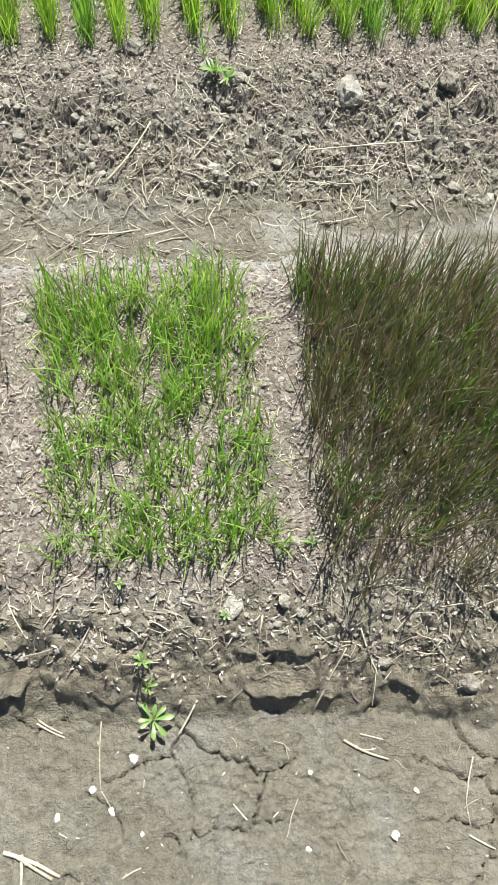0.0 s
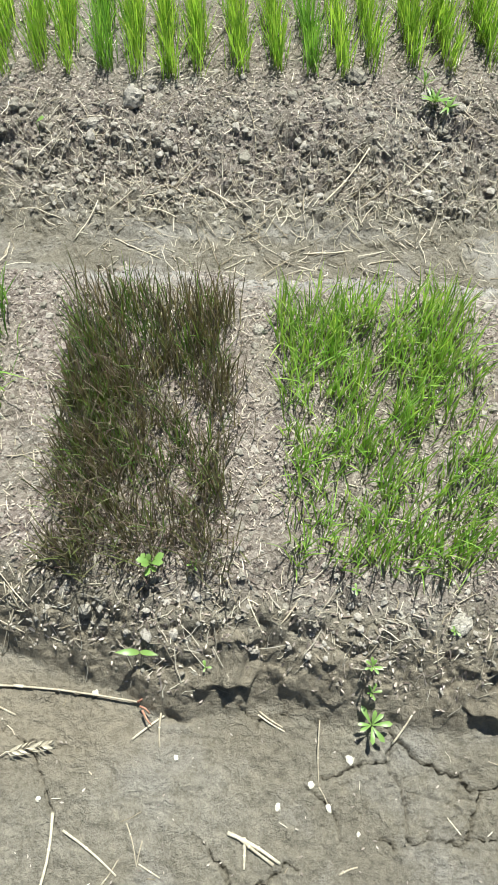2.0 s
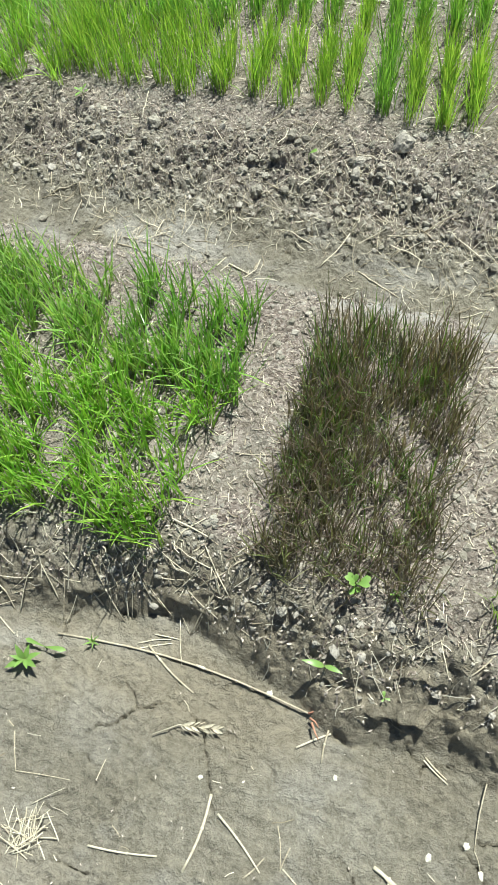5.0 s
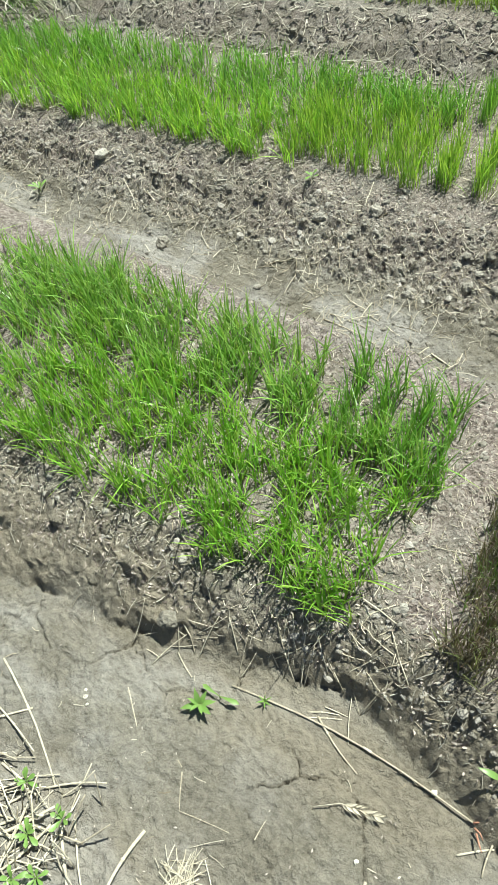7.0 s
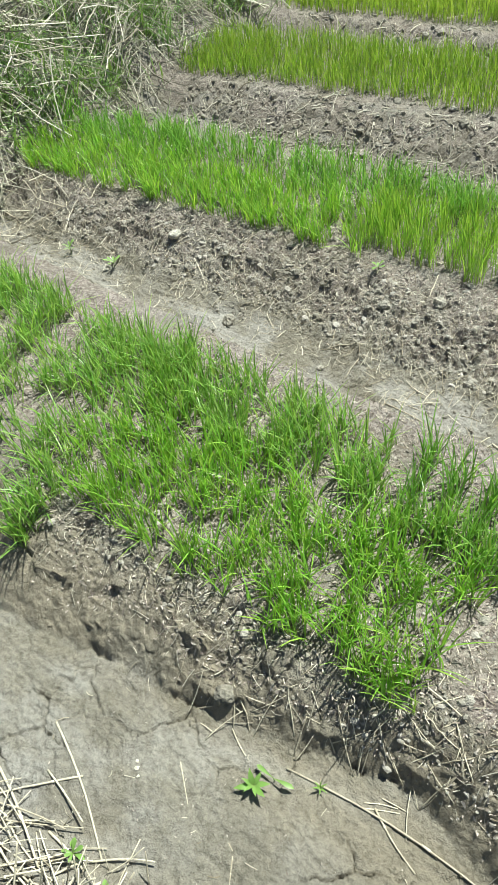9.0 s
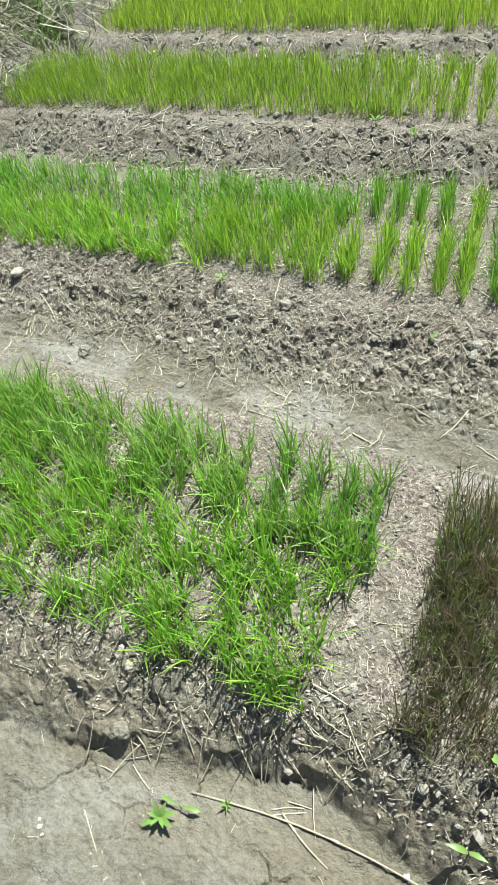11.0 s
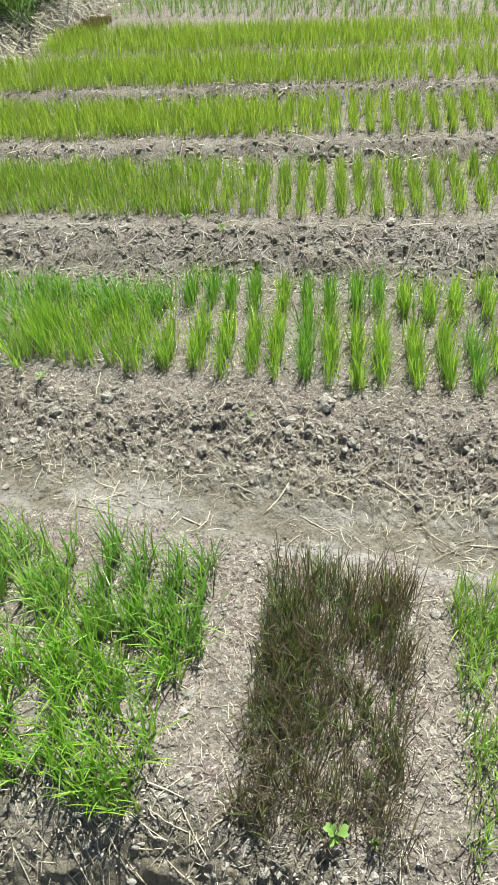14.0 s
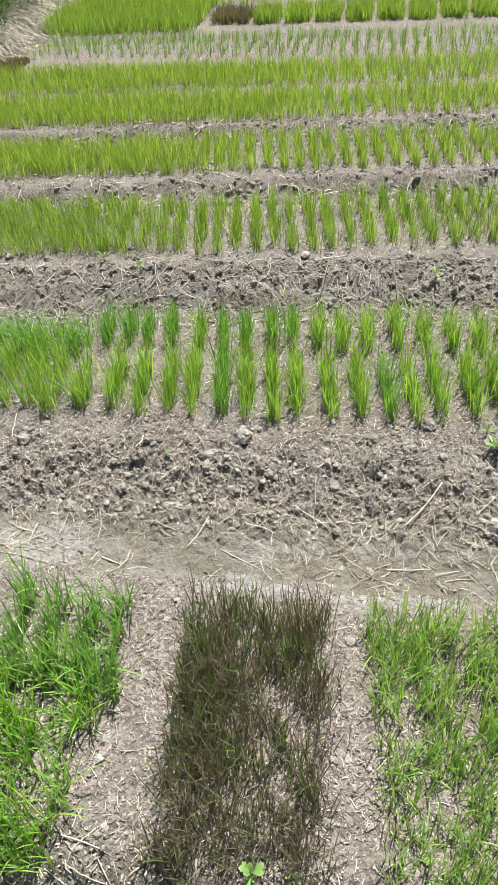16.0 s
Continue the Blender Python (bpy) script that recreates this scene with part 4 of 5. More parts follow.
# ---- single things ----
def part(name, bm, material, parent, label=""):
    me = bpy.data.meshes.new(name)
    bm.to_mesh(me)
    bm.free()
    me.materials.append(material)
    ob = new(name, me)
    ob.parent = parent
    return tagged(ob, label) if label else ob


LOOK_X, LOOK_Y = np.arange(-4.5, 1.4, 0.008), np.arange(-0.4, 4.1, 0.008)
LOOK_Z = height(*np.meshgrid(LOOK_X, LOOK_Y))


def ground_z(x, y):
    """The height of the soil, read from a fine table."""
    u, v = min(max((x + 4.5) / 0.008, 0), len(LOOK_X) - 2), min(max((y + 0.4) / 0.008, 0), len(LOOK_Y) - 2)
    i, j = int(u), int(v)
    a, b = u - i, v - j
    return float((LOOK_Z[j, i] * (1 - a) + LOOK_Z[j, i + 1] * a) * (1 - b) + (LOOK_Z[j + 1, i] * (1 - a) + LOOK_Z[j + 1, i + 1] * a) * b)


def lump_mesh(name, seed, material, flat=0.75, sub=3, rough=0.34):
    """A broken lump: a sphere pushed about by noise, with flat bottom."""
    bm = bmesh.new()
    bmesh.ops.create_icosphere(bm, subdivisions=sub, radius=1)
    for v in bm.verts:
        p = v.co.normalized()
        k = 1 + rough * noise.noise(p * 1.6 + Vector((seed * 3.1, 0, 0))) + rough * 0.6 * noise.noise(p * 4 + Vector((0, seed, 0))) + 0.1 * noise.noise(p * 9 + Vector((seed, 2, 0)))
        v.co = Vector((p.x * k, p.y * k * 0.85, max(p.z * k * flat, -0.45)))
    me = bpy.data.meshes.new(name)
    bm.to_mesh(me)
    bm.free()
    me.materials.append(material)
    return me


CLODS = [lump_mesh("clod", k, CLOD) for k in range(7)]
PALE_CLODS = [lump_mesh("clod", k + 90, PALE_CLOD, 0.8, 3, 0.3) for k in range(3)]
SMALL_CLODS = [lump_mesh("clod", k + 60, CLOD, 0.7, 2, 0.5) for k in range(7)]
STONES = [lump_mesh("stone", k + 20, STONE, 0.55, 3, 0.22) for k in range(3)]
SHELLS = [lump_mesh("shell", k + 40, SHELL, 0.5, 2, 0.6) for k in range(3)]


def lay(name, meshes, x, y, size, label, category, group="", sink=0.25, tilt=25):
    ob = new(name, random.choice(meshes))
    ob.matrix_world = pose(x, y, ground_z(x, y) + size * (0.45 - sink), random.uniform(-tilt, tilt), random.uniform(-tilt, tilt), random.uniform(0, 360)) @ Matrix.Diagonal((size, size * random.uniform(0.8, 1.1), size, 1))
    return tagged(ob, label, category, group)


random.seed(11)
# clods that stand out, then the many along the berms
for x, y, r in ((0.174, 2.300, 0.046), (-1.048, 2.313, 0.034), (-1.158, 2.235, 0.022), (-0.144, 2.319, 0.02)):
    lay("clod", PALE_CLODS, x, y, r, "pale rounded clod of dry clay on the berm", "clod", "clods along the beds", 0.2)
lay("clod", CLODS, -1.61, 0.728, 0.027, "round clod of dry clay standing out of the bed foot", "clod", "clods along the beds", 0.15)
for x0, x1 in ((-0.66, -0.57), (-1.20, -1.06), (-0.13, -0.06)):
    for i in range(12):
        lay("clod", SMALL_CLODS, random.uniform(x0, x1), random.uniform(0.92, 1.66), random.uniform(0.006, 0.013), "small grey clod on the chaff between two plots", "clod", "clods between the plots", 0.4)
for x, y, r in ((-0.417, 2.43, 0.030), (-0.369, 2.29, 0.017), (0.46, 2.337, 0.034), (0.347, 2.19, 0.020), (0.08, 2.35, 0.022), (-0.17, 2.275, 0.019),
                (-1.837, 2.243, 0.027), (-2.016, 2.172, 0.024), (-0.488, 2.319, 0.03), (-0.598, 2.347, 0.022), (-0.939, 2.186, 0.02), (-1.443, 2.102, 0.022), (-1.607, 2.02, 0.018), (-2.54, 1.915, 0.03),
                (-1.18, 1.173, 0.014), (0.235, 0.735, 0.024), (0.07, 0.78, 0.016)):
    lay("clod", CLODS, x, y, r, "grey clod of dry clay among crumbs", "clod", "clods along the beds", 0.42)
for a, b, c, d, n, lo, hi in ((-2.3, 0.7, 0.84, 0.97, 40, 0.005, 0.010), (-3.4, 0.9, 2.06, 2.40, 130, 0.008, 0.019), (-3.6, 1.2, 3.46, 3.72, 80, 0.011, 0.026)):
    for i in range(n):
        lay("clod", SMALL_CLODS, random.uniform(a, b), random.uniform(c, d), random.uniform(lo, hi), "grey clod of dry clay among crumbs", "clod", "clods along the beds", 0.42)
# stones
for x, y, r in ((-0.214, 0.877, 0.026), (-0.126, 2.33, 0.018), (-2.99, 2.14, 0.034), (-0.638, 1.501, 0.014), (-0.591, 1.896, 0.014), (-2.094, 1.87, 0.015), (-1.427, 2.147, 0.013), (-2.46, 3.58, 0.02),
                (-0.968, 3.69, 0.03), (-1.122, 0.985, 0.011), (-1.068, 1.092, 0.009), (-1.126, 0.99, 0.010), (-1.39, 1.72, 0.012), (-0.93, 0.86, 0.012), (-0.12, 0.88, 0.013), (-0.09, 0.86, 0.010)):
    lay("stone", STONES, x, y, r, "pale chalky stone lying on the soil", "stone", "pale stones", 0.15)
# snail shells and pale grains on the path
for x, y, r in ((-0.403, 0.637, 0.0085), (-0.477, 0.588, 0.0080), (-0.441, 0.551, 0.0075), (-0.538, 0.545, 0.0070), (-0.386, 0.511, 0.0045), (0.074, 0.484, 0.0085), (-0.074, 0.596, 0.0055), (-0.088, 0.47, 0.0055),
                (0.123, 0.555, 0.006), (-0.74, 0.617, 0.006), (-0.992, 0.527, 0.005), (-0.916, 0.724, 0.007), (-1.689, 0.487, 0.006), (-1.70, 0.50, 0.0045), (-1.675, 0.475, 0.0045)):
    lay("shell", SHELLS, x, y, r, "small cream-white shell on cracked mud", "shell", "shells on the path", 0.1)


def tube(bm, points, r0, r1, sides=6):
    """A stem along points, closed at both ends."""
    rings = []
    for i, p in enumerate(points):
        a, b = points[max(i - 1, 0)], points[min(i + 1, len(points) - 1)]
        d = (b - a).normalized()
        u = d.orthogonal().normalized()
        v = d.cross(u)
        r = r0 + (r1 - r0) * i / (len(points) - 1)
        rings.append([bm.verts.new(p + (u * math.cos(2 * math.pi * k / sides) + v * math.sin(2 * math.pi * k / sides)) * r) for k in range(sides)])
    for a, b in zip(rings, rings[1:]):
        for k in range(sides):
            bm.faces.new((a[k], a[(k + 1) % sides], b[(k + 1) % sides], b[k]))
    bm.faces.new(rings[0][::-1])
    bm.faces.new(rings[-1])
    for f in bm.faces:
        f.smooth = True


def stalk(x0, y0, x1, y1, r, material=PALE_STRAW, label="bleached straw stalk lying on cracked mud", name="straw_stalk", up=0.0, group="straw stalks", into=None):
    """A straw lying on the ground from one end to the other, slightly bent, with a swollen node."""
    n = 7
    pts = []
    side = Vector((y0 - y1, x1 - x0, 0)) * random.uniform(-0.05, 0.05)
    za, zb = ground_z(x0, y0), ground_z(x1, y1)
    for i in range(n + 1):
        s = i / n
        x, y = x0 + (x1 - x0) * s, y0 + (y1 - y0) * s
        line = za + (zb - za) * s
        pts.append(Vector((x, y, max(line, ground_z(x, y)) + r * 0.9 + up * s)) + side * math.sin(math.pi * s))
    bm = into or bmesh.new()
    tube(bm, pts, r, r * 0.75)
    k = random.uniform(0.35, 0.65)
    q = pts[int(k * n)]
    d = (pts[int(k * n) + 1] - q) * 0.12
    tube(bm, [q - d, q, q + d], r * 1.05, r * 1.3)
    if into:
        return None
    me = bpy.data.meshes.new(name)
    bm.to_mesh(me)
    bm.free()
    me.materials.append(material)
    return tagged(new(name, me), label, "straw", group)


def loose_straw(bm, label, material=STRAW):
    """Many straws, past counting, as one object."""
    ob = part("loose_straw", bm, material, None)
    return tagged(ob, label, "straw litter", kind="stuff")


# straws on the path, by the first dark plots
for x0, y0, x1, y1, r in ((-1.199, 0.733, -1.068, 0.672, 0.0028), (-1.223, 0.729, -1.158, 0.761, 0.0018), (-1.219, 0.718, -1.15, 0.755, 0.0018), (-0.96, 0.506, -0.963, 0.364, 0.0032),
                          (-0.935, 0.478, -0.825, 0.413, 0.0026), (-0.629, 0.496, -0.529, 0.453, 0.0040), (-0.597, 0.491, -0.594, 0.439, 0.0030), (-0.819, 0.499, -0.792, 0.433, 0.0014),
                          (-0.785, 0.472, -0.791, 0.429, 0.0014), (-0.787, 0.434, -0.746, 0.415, 0.0016), (-0.83, 0.643, -0.772, 0.692, 0.0026), (-0.778, 0.696, -0.774, 0.633, 0.0022),
                          (-0.586, 0.707, -0.532, 0.679, 0.0020), (-0.464, 0.705, -0.462, 0.585, 0.0015), (-0.321, 0.672, -0.287, 0.724, 0.0022), (-1.153, 0.341, -1.019, 0.371, 0.0024)):
    stalk(x0, y0, x1, y1, r, random.choice([PALE_STRAW, PALE_STRAW, STRAW]))
for x0, y0, x1, y1, r in ((-0.462, 0.585, -0.442, 0.551, 0.0014), (-0.852, 0.394, -0.826, 0.438, 0.0018), (-0.005, 0.649, 0.078, 0.611, 0.0030), (0.029, 0.658, 0.072, 0.646, 0.0018),
                          (0.242, 0.607, 0.216, 0.531, 0.0016), (0.216, 0.531, 0.217, 0.489, 0.0014), (0.211, 0.476, 0.256, 0.451, 0.0022), (-0.541, 0.45, -0.622, 0.497, 0.0032), (-0.584, 0.713, -0.536, 0.686, 0.0022),
                          (-0.421, 0.443, -0.387, 0.458, 0.0022), (-1.396, 0.476, -1.355, 0.409, 0.0015), (-1.355, 0.409, -1.239, 0.432, 0.0015), (-1.616, 0.558, -1.542, 0.498, 0.0016),
                          (-1.196, 0.759, -1.136, 0.767, 0.0016), (-0.52, 0.90, -0.555, 0.85, 0.0018), (-0.16, 0.86, -0.17, 0.79, 0.0026), (-0.06, 0.70, -0.005, 0.80, 0.0022), (-1.03, 0.93, -1.13, 0.86, 0.0022)):
    stalk(x0, y0, x1, y1, r, random.choice([PALE_STRAW, STRAW]))
# the heap of stalks beside the path
for x0, y0, x1, y1, r in ((-1.581, 0.382, -1.532, 0.205, 0.0014), (-1.394, 0.34, -1.387, 0.186, 0.0042), (-1.64, 0.284, -1.52, 0.368, 0.0026), (-1.695, 0.203, -1.653, 0.269, 0.003), (-1.69, 0.131, -1.586, 0.271, 0.0042),
                          (-1.62, 0.098, -1.574, 0.24, 0.003), (-1.578, 0.263, -1.432, 0.138, 0.0042), (-1.76, 0.271, -1.64, 0.265, 0.0034), (-1.546, 0.283, -1.407, 0.164, 0.0026), (-1.69, 0.16, -1.596, 0.245, 0.0036),
                          (-1.86, 0.36, -1.70, 0.33, 0.0026), (-1.93, 0.45, -1.62, 0.30, 0.0030), (-1.98, 0.30, -1.72, 0.21, 0.0036), (-1.90, 0.20, -1.62, 0.17, 0.003), (-1.85, 0.12, -1.68, 0.28, 0.0034), (-1.78, 0.40, -1.95, 0.22, 0.0026)):
    stalk(x0, y0, x1, y1, r, PALE_STRAW, "thick pale stalk in a heap beside the path", up=random.uniform(0.0, 0.03), group="stalk heap")
for i in range(64):
    a, x, y = random.gauss(0.5, 0.6), random.uniform(-2.2, -1.6), random.uniform(-0.02, 0.27)
    l = random.uniform(0.05, 0.13)
    stalk(x - l * math.cos(a), y - l * math.sin(a), x + l * math.cos(a), y + l * math.sin(a), random.uniform(0.0014, 0.003), random.choice([PALE_STRAW, STRAW]), "pale stalk in a heap beside the path", up=random.uniform(0, 0.03), group="stalk heap")
for i in range(34):
    x, y = random.gauss(-1.60, 0.07), random.gauss(0.20, 0.06)
    stalk(x, y, x + random.uniform(-0.06, 0.06), y + random.uniform(0.0, 0.09), random.uniform(0.0012, 0.0026), random.choice([PALE_STRAW, STRAW]), "pale dead stem standing in a stalk heap", up=random.uniform(0.03, 0.12), group="stalk heap")
loose = bmesh.new()
for i in range(150):
    a, x, y = random.gauss(0.5, 0.7), random.uniform(-2.25, -1.55), random.uniform(-0.12, 0.24)
    l = random.uniform(0.03, 0.10)
    stalk(x - l * math.cos(a), y - l * math.sin(a), x + l * math.cos(a), y + l * math.sin(a), random.uniform(0.0010, 0.0024), up=random.uniform(0, 0.05), into=loose)
loose_straw(loose, "pale broken straws heaped beside the path", PALE_STRAW)
# a tangle of chaff at the edge of the heap
cx, cy = -1.283, 0.323
loose = bmesh.new()
for i in range(46):
    a, x, y = random.uniform(0, math.pi), random.gauss(cx, 0.022), random.gauss(cy, 0.022)
    l = random.uniform(0.012, 0.04)
    stalk(x - l * math.cos(a), y - l * math.sin(a), x + l * math.cos(a), y + l * math.sin(a), random.uniform(0.0008, 0.0015), STRAW, up=random.uniform(0, 0.02), into=loose)
loose_straw(loose, "thin curled straws in a pale tangle", PALE_STRAW)
# straws caught on the shoulder of the bed
for x0, y0, x1, y1, r in ((-1.28, 0.798, -1.141, 0.988, 0.0017), (-1.185, 0.832, -1.112, 0.901, 0.0015), (-1.614, 0.775, -1.555, 0.683, 0.0015), (-1.177, 0.95, -1.206, 0.845, 0.0016), (-1.38, 0.862, -1.271, 0.762, 0.0016),
                          (-1.317, 0.882, -1.173, 0.807, 0.0016), (-1.219, 0.963, -1.123, 0.951, 0.0020), (-0.58, 0.83, -0.62, 0.90, 0.0016), (-0.28, 0.90, -0.25, 0.80, 0.0014), (0.02, 0.83, 0.07, 0.74, 0.0018)):
    stalk(x0, y0, x1, y1, r, random.choice([STRAW, PALE_STRAW]), "thin straw caught on the bed shoulder", group="straws on the bed shoulder")
for i in range(46):
    a, x, y = random.uniform(0, math.pi), random.uniform(-1.75, -1.08), random.gauss(0, 0.04)
    y += float(np.interp(x, FOOT_X, FOOT_Y)) + 0.045
    l = random.uniform(0.015, 0.055)
    stalk(x - l * math.cos(a), y - l * math.sin(a), x + l * math.cos(a), y + l * math.sin(a), random.uniform(0.0009, 0.0017), random.choice([STRAW, PALE_STRAW, PALE_STRAW]), "thin rootlet hanging at the bed foot", up=random.uniform(0, 0.006), group="straws on the bed shoulder")
# straws in the furrow and on its far side
for x0, y0, x1, y1, r in ((-1.818, 1.845, -1.602, 1.805, 0.0022), (-1.809, 1.872, -1.642, 1.86, 0.0018), (-1.069, 1.936, -0.933, 1.875, 0.0022), (-1.444, 1.854, -1.37, 1.829, 0.0026), (-1.477, 1.836, -1.461, 1.875, 0.0024),
                          (-0.541, 1.907, -0.406, 1.924, 0.0024), (-0.5, 2.033, -0.374, 2.201, 0.0024), (-0.005, 2.068, 0.197, 2.05, 0.0022), (0.031, 2.132, 0.374, 2.169, 0.0022), (0.029, 2.1, 0.301, 2.114, 0.0020),
                          (0.154, 2.091, 0.133, 1.968, 0.0022), (-0.204, 2.128, -0.28, 2.17, 0.0020), (-0.754, 1.85, -0.701, 1.878, 0.0020), (-1.136, 1.152, -1.062, 1.174, 0.0014), (-1.25, 2.14, -1.05, 2.02, 0.0022), (-0.36, 1.885, -0.28, 1.90, 0.0020)):
    stalk(x0, y0, x1, y1, r, random.choice([STRAW, PALE_STRAW]), "dry straw stalk lying in the furrow", group="straws in the furrow")
loose = bmesh.new()
for i in range(90):
    a, x, y = random.uniform(0, math.pi), random.uniform(-3.6, 0.8), random.uniform(1.95, 2.36)
    l = random.uniform(0.02, 0.08)
    stalk(x - l * math.cos(a), y - l * math.sin(a), x + l * math.cos(a), y + l * math.sin(a), random.uniform(0.0011, 0.0021), STRAW, up=random.uniform(0, 0.012), into=loose)
loose_straw(loose, "dry straw stalks strewn on crumbled clay", STRAW)
loose = bmesh.new()
for i in range(50):
    a, x, y = random.uniform(0, math.pi), random.uniform(-3.6, 1.0), random.uniform(3.2, 3.68)
    l = random.uniform(0.04, 0.13)
    stalk(x - l * math.cos(a), y - l * math.sin(a), x + l * math.cos(a), y + l * math.sin(a), random.uniform(0.0016, 0.003), STRAW, up=random.uniform(0, 0.03), into=loose)
loose_straw(loose, "dry straw stalks strewn between two beds", GREY_STRAW)

# clumps of straw in the furrow
loose = bmesh.new()
for cx, cy, n in ((-0.70, 1.98, 16), (-1.72, 1.90, 12), (0.16, 2.06, 14), (-2.0, 1.98, 12), (-0.95, 2.05, 10), (-0.42, 2.02, 8)):
    for i in range(n):
        a, x, y = random.uniform(0, math.pi), random.gauss(cx, 0.06), random.gauss(cy, 0.04)
        l = random.uniform(0.015, 0.05)
        stalk(x - l * math.cos(a), y - l * math.sin(a), x + l * math.cos(a), y + l * math.sin(a), random.uniform(0.0010, 0.0018), STRAW, up=random.uniform(0, 0.01), into=loose)
loose_straw(loose, "short straws in clumps in the furrow", STRAW)

# the long stick with a red end, at the foot of the bed
stick = stalk(-1.405, 0.690, -0.822, 0.712, 0.0028, STRAW, "long thin dry stick with a reddish end", "dry_stick", group="")
bm = bmesh.new()
for k in range(3):
    p = Vector((-0.826 + 0.006 * k, 0.712 - 0.008 * k, ground_z(-0.82, 0.71) + 0.006 + 0.003 * k))
    tube(bm, [p, p + Vector((0.012, 0.008 - 0.012 * k, 0.006)), p + Vector((0.022, 0.002 - 0.014 * k, 0.001))], 0.0026, 0.0010, 5)
part("red_end", bm, TAPE, stick, "frayed red end")


def leaf_bm(length, width, fold=0.25, droop=0.35, steps_=6, broad=False):
    """A leaf along +x with a fold on its midrib, drooping towards the tip."""
    bm = bmesh.new()
    uv = bm.loops.layers.uv.new("UVMap")
    rows = []
    for i in range(steps_ + 1):
        s = i / steps_
        w = width * 0.5 * max(math.sin(math.pi * min(1, 0.08 + 0.92 * s ** 0.85)), 0.03)
        if broad:
            w = width * 0.5 * (0.10 + 0.95 * s ** 1.3) * math.sqrt(max(1 - s ** 5, 0.002))
        x, z = length * (s - 0.12 * droop * s * s), length * (0.25 * s - droop * s * s)
        rows.append([(bm.verts.new((x, k * w, z + fold * abs(k) * w)), s) for k in (-1, 0, 1)])
    for a, b in zip(rows, rows[1:]):
        for k in (0, 1):
            q = (a[k], b[k], b[k + 1], a[k + 1])
            f = bm.faces.new([v for v, _ in q])
            f.smooth = True
            for loop, (_, s) in zip(f.loops, q):
                loop[uv].uv = (0.5, s)
    return bm


def weed(x, y, leaves, length, width, tall=0.015, rise=25, label="small green weed rosette on mud", name="weed", material=LEAF, ratio=(0.7, 1.1)):
    """A rosette: a short stem, and leaves around it."""
    root = tagged(new(name), label, "weed", "weeds")
    root.location = (x, y, ground_z(x, y))
    bm = bmesh.new()
    tube(bm, [Vector((0, 0, -0.008)), Vector((0.002, -0.001, tall * 0.5)), Vector((0, 0, tall))], 0.0018, 0.0013, 6)
    part("stem", bm, material, root)
    for i in range(leaves):
        k = random.uniform(*ratio)
        ob = part("leaf", leaf_bm(length * k, width * k, 0.2, random.uniform(0.15, 0.45), 7, broad=width > 0.3 * length), material, root)
        ob.matrix_local = pose(0, 0, tall * random.uniform(0.6, 1.0), random.uniform(-12, 12), -random.uniform(rise - 22, rise + 22), i * 360 / leaves + random.uniform(-14, 14))
    return root


weed(-0.366, 0.700, 8, 0.040, 0.015, 0.035, 25, "light green rosette weed at the foot of the bed")
weed(-0.380, 0.790, 7, 0.024, 0.010, 0.040, 35, "small upright green weed on the bed shoulder")
weed(-0.372, 0.752, 6, 0.020, 0.008, 0.03, 30, "small upright green weed on the bed shoulder")
weed(-0.801, 0.930, 8, 0.032, 0.019, 0.065, 35, "light green broad-leaved weed beside dark seedlings")
weed(-0.818, 0.790, 2, 0.048, 0.013, 0.030, 20, "green weed with two long leaves on the bed shoulder")
weed(-1.441, 0.612, 8, 0.044, 0.013, 0.018, 30, "bright green star-shaped weed on cracked mud")
weed(-1.413, 0.652, 2, 0.055, 0.017, 0.018, 15, "two-leaved grey-green weed beside the bed")
weed(-1.317, 0.697, 6, 0.030, 0.005, 0.015, 45, "thin grassy weed at the foot of the bed")
weed(-0.228, 0.862, 6, 0.014, 0.008, 0.014, 30, "tiny green sprout beside a pale stone")
weed(-0.416, 0.918, 4, 0.014, 0.008, 0.016, 30, "tiny green sprout on the bed shoulder")
weed(-0.064, 0.981, 4, 0.030, 0.005, 0.014, 40, "thin green grass sprout on mud")
weed(-0.723, 0.941, 5, 0.016, 0.006, 0.03, 35, "tiny pale sprout beside dark seedlings")
weed(-0.692, 0.775, 3, 0.014, 0.009, 0.012, 25, "tiny green sprout on the bed shoulder")
weed(-0.199, 2.335, 11, 0.052, 0.009, 0.02, 35, "spreading grassy green weed among clods")
weed(-0.165, 2.315, 8, 0.045, 0.008, 0.015, 30, "spreading grassy green weed among clods")
weed(-0.228, 2.395, 9, 0.050, 0.006, 0.03, 55, "upright grassy weed among clods")
weed(-1.308, 2.205, 1, 0.040, 0.026, 0.04, 60, "single round green leaf standing among clods")
weed(-2.103, 2.275, 6, 0.032, 0.018, 0.02, 25, "pale green broad-leaved weed among clods")
for x, y in ((-1.673, 0.275), (-1.55, 0.263), (-1.53, 0.15), (-1.60, 0.20), (-1.66, 0.15), (-1.57, 0.12)):
    weed(x, y, random.randint(6, 9), 0.034, 0.017, 0.035, 30, "light green weed growing through a stalk heap")
for x, y in ((-3.2, 1.95), (-3.45, 1.93), (-1.75, 3.50), (-0.35, 3.58), (-1.95, 3.56)):
    weed(x, y, 8, 0.045, 0.016, 0.03, 35, "small green weed in a furrow between beds")


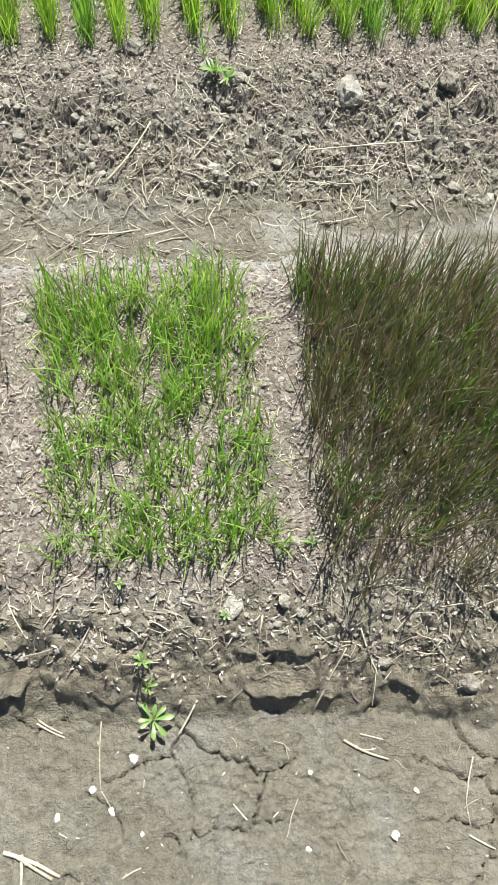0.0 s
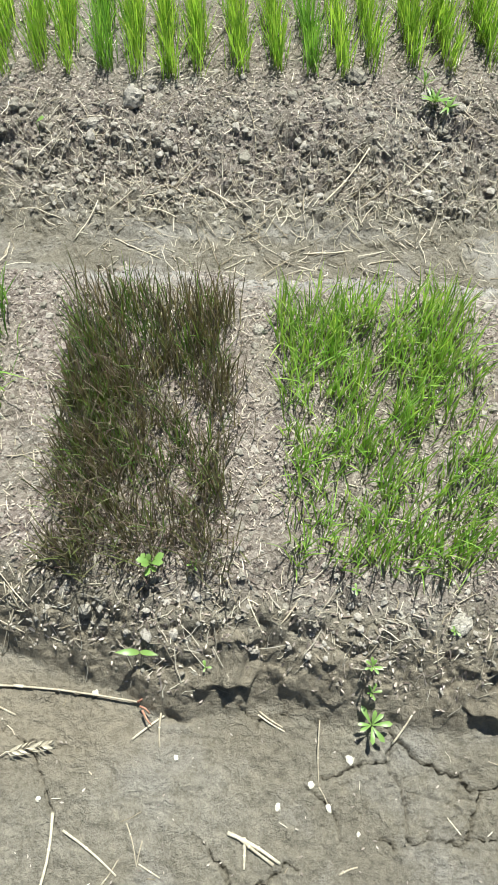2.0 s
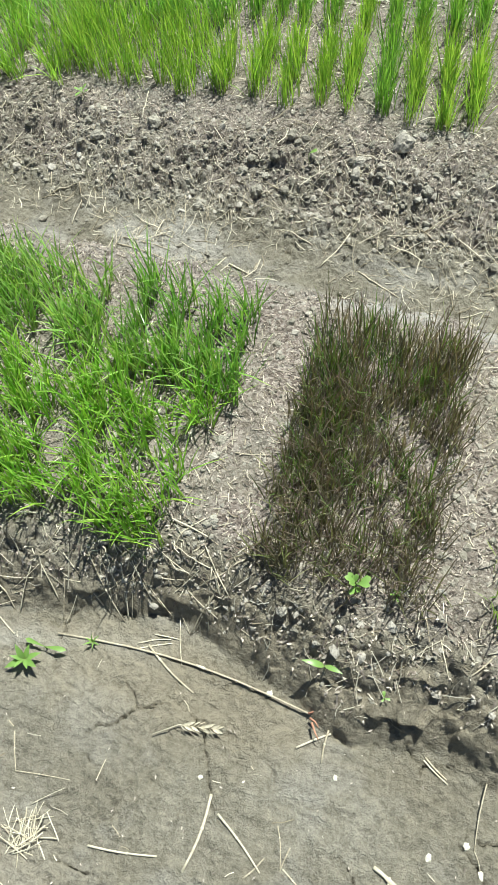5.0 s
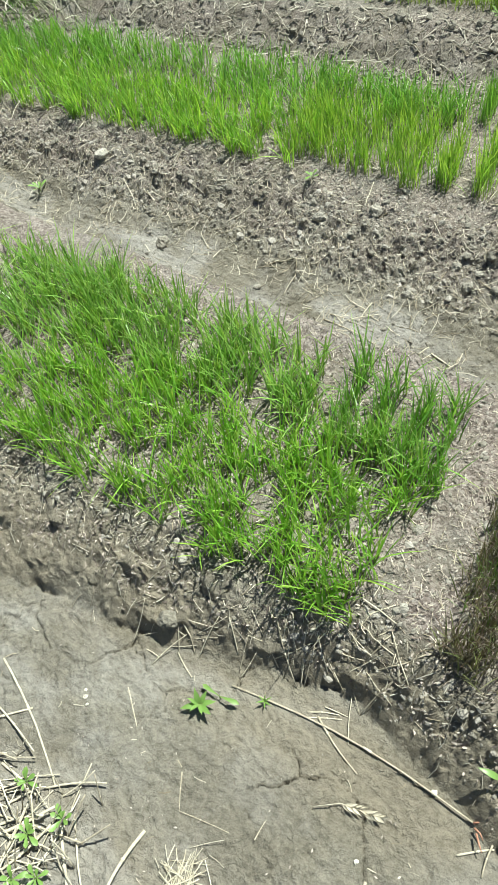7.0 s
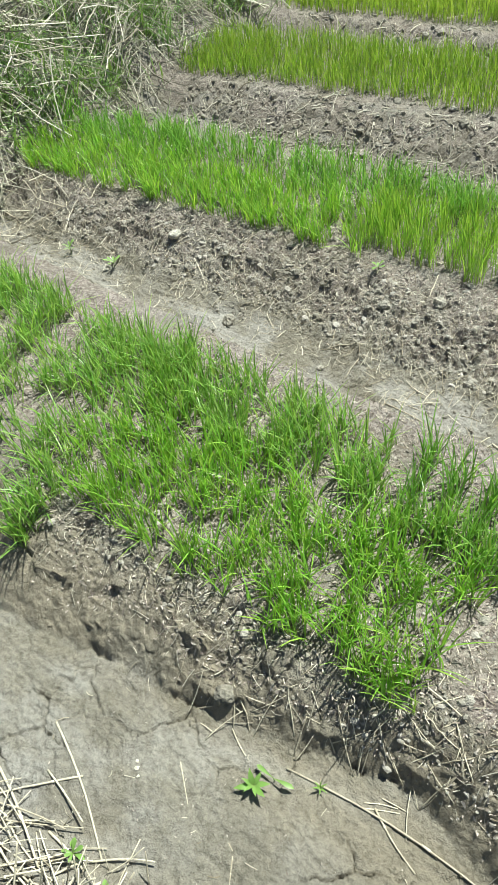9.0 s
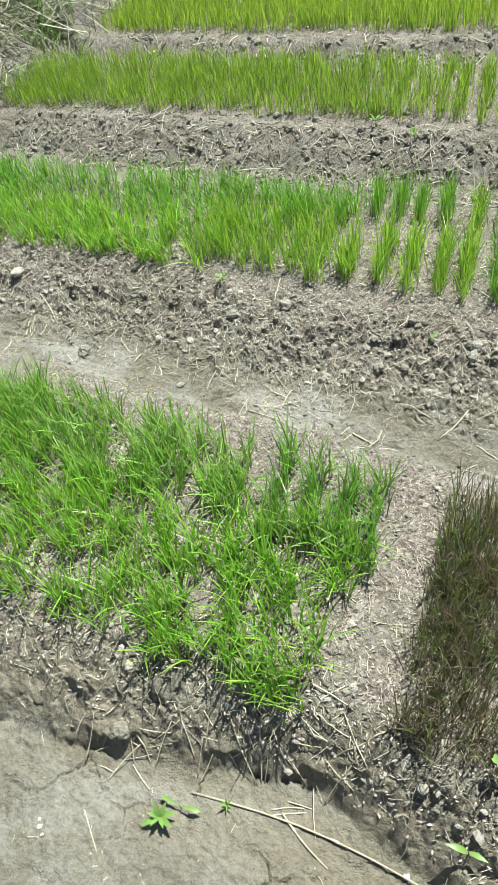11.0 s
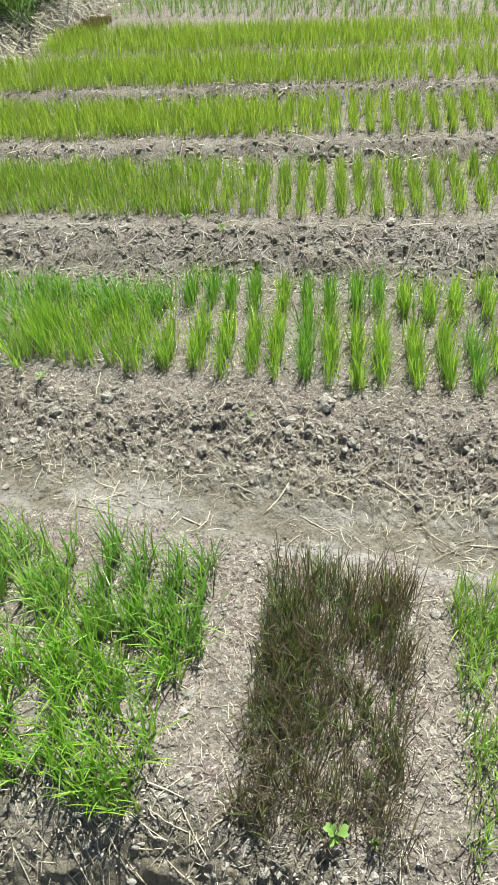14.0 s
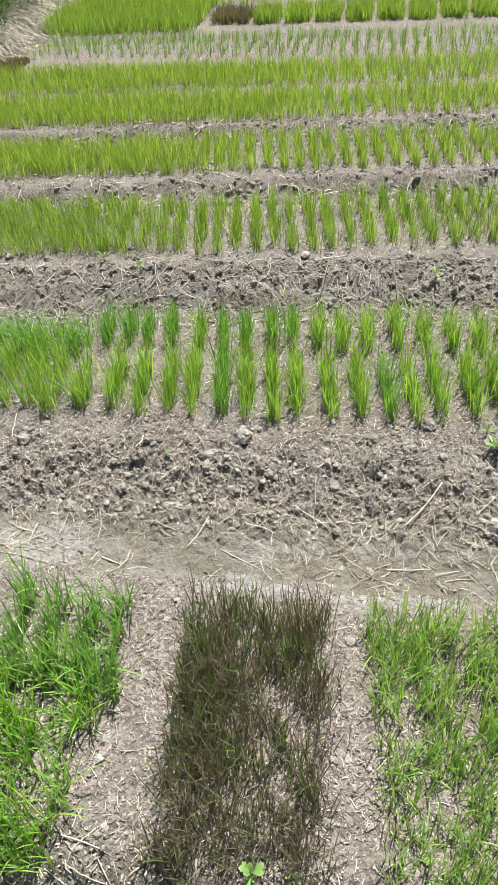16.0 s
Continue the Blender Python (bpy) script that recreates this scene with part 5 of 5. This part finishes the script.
def fallen_leaf(x, y, length, width, turn, material, label, fold=0.12, droop=0.12, name="dead_leaf"):
    bm = leaf_bm(length, width, fold, droop, 10)
    curl, twist = random.uniform(-0.25, 0.25), random.uniform(-1.2, 1.2)
    for v in bm.verts:
        q = v.co.x / length
        ragged = 1 + 0.7 * noise.noise(Vector((q * 7, turn, v.co.y * 90)))
        y, z = v.co.y * ragged, v.co.z
        a = twist * (q - 0.4)
        v.co.y = y * math.cos(a) - 0.3 * z * math.sin(a) + curl * length * q * q
        v.co.z = z + abs(y) * math.sin(abs(a)) + 0.0025 * noise.noise(Vector((q * 9, v.co.y * 120, turn)))
    bmesh.ops.solidify(bm, geom=bm.faces[:], thickness=0.0008)
    bmesh.ops.recalc_face_normals(bm, faces=bm.faces[:])
    ob = part(name, bm, material, None)
    ob.matrix_world = pose(x, y, ground_z(x, y) + 0.006, random.uniform(-14, 14), -random.uniform(0, 6), turn)
    return tagged(ob, label, "leaf", "dead leaves")


fallen_leaf(-0.645, 0.587, 0.062, 0.011, 52, DEAD_LEAF, "curled pale dead leaf on cracked mud", 0.9, 0.3)
fallen_leaf(-0.662, 0.530, 0.062, 0.011, 45, DEAD_LEAF, "curled pale dead leaf on cracked mud", 0.9, 0.3)
fallen_leaf(-0.663, 0.506, 0.032, 0.007, 8, DEAD_LEAF, "narrow pale dead leaf on cracked mud")
fallen_leaf(-1.095, 0.905, 0.046, 0.020, 8, DEAD_LEAF, "pale papery leaf scrap on the bed shoulder", 0.1)
fallen_leaf(-1.345, 1.235, 0.045, 0.022, 40, RUST_LEAF, "orange dead leaf among green seedlings", 0.2)
fallen_leaf(-1.045, 2.055, 0.11, 0.011, 2, DEAD_LEAF, "long curved dead blade in the furrow")
fallen_leaf(-1.03, 0.74, 0.07, 0.008, 120, DEAD_LEAF, "narrow dead blade on the bed foot")
fallen_leaf(-0.42, 0.50, 0.045, 0.010, 24, DEAD_LEAF, "curled pale dead leaf on cracked mud")
fallen_leaf(-1.27, 0.80, 0.045, 0.016, 70, DEAD_LEAF, "pale dead leaf hanging at the bed foot", 0.3, 0.5)
fallen_leaf(-2.0, 2.20, 0.06, 0.016, 80, DEAD_LEAF, "pale dead leaf among clods")

# bleached seed head on the path
head = tagged(new("seed_head"), "bleached grass seed head lying on mud", "seed head")
head.location = (-1.069, 0.603, ground_z(-1.069, 0.603) + 0.006)
bm = bmesh.new()
tube(bm, [Vector((-0.045, -0.035, 0)), Vector((0.0, 0.0, 0.003)), Vector((0.092, 0.021, 0.004))], 0.0013, 0.0008)
part("stem", bm, PALE_STRAW, head)
for i in range(22):
    s = i / 21
    ob = part("spikelet", leaf_bm(0.022, 0.006, 0.5, 0.1, 3), PALE_STRAW, head)
    ob.matrix_local = pose(0.075 * s + 0.004, 0.018 * s, 0.005, random.uniform(-60, 60), -random.uniform(0, 22), 13 + (24 if i % 2 else -24))

# tall dead stems that stand in the berms
for x, y, h in ((-1.20, 3.47, 0.20), (-0.55, 3.50, 0.14), (-2.3, 3.42, 0.18), (-0.02, 2.33, 0.10), (-1.72, 3.45, 0.16)):
    stalk(x, y, x + random.uniform(-0.08, 0.08), y + 0.03, 0.0017, PALE_STRAW, "thin dead stalk standing aslant in clods", "dead_stalk", h, "dead stalks")
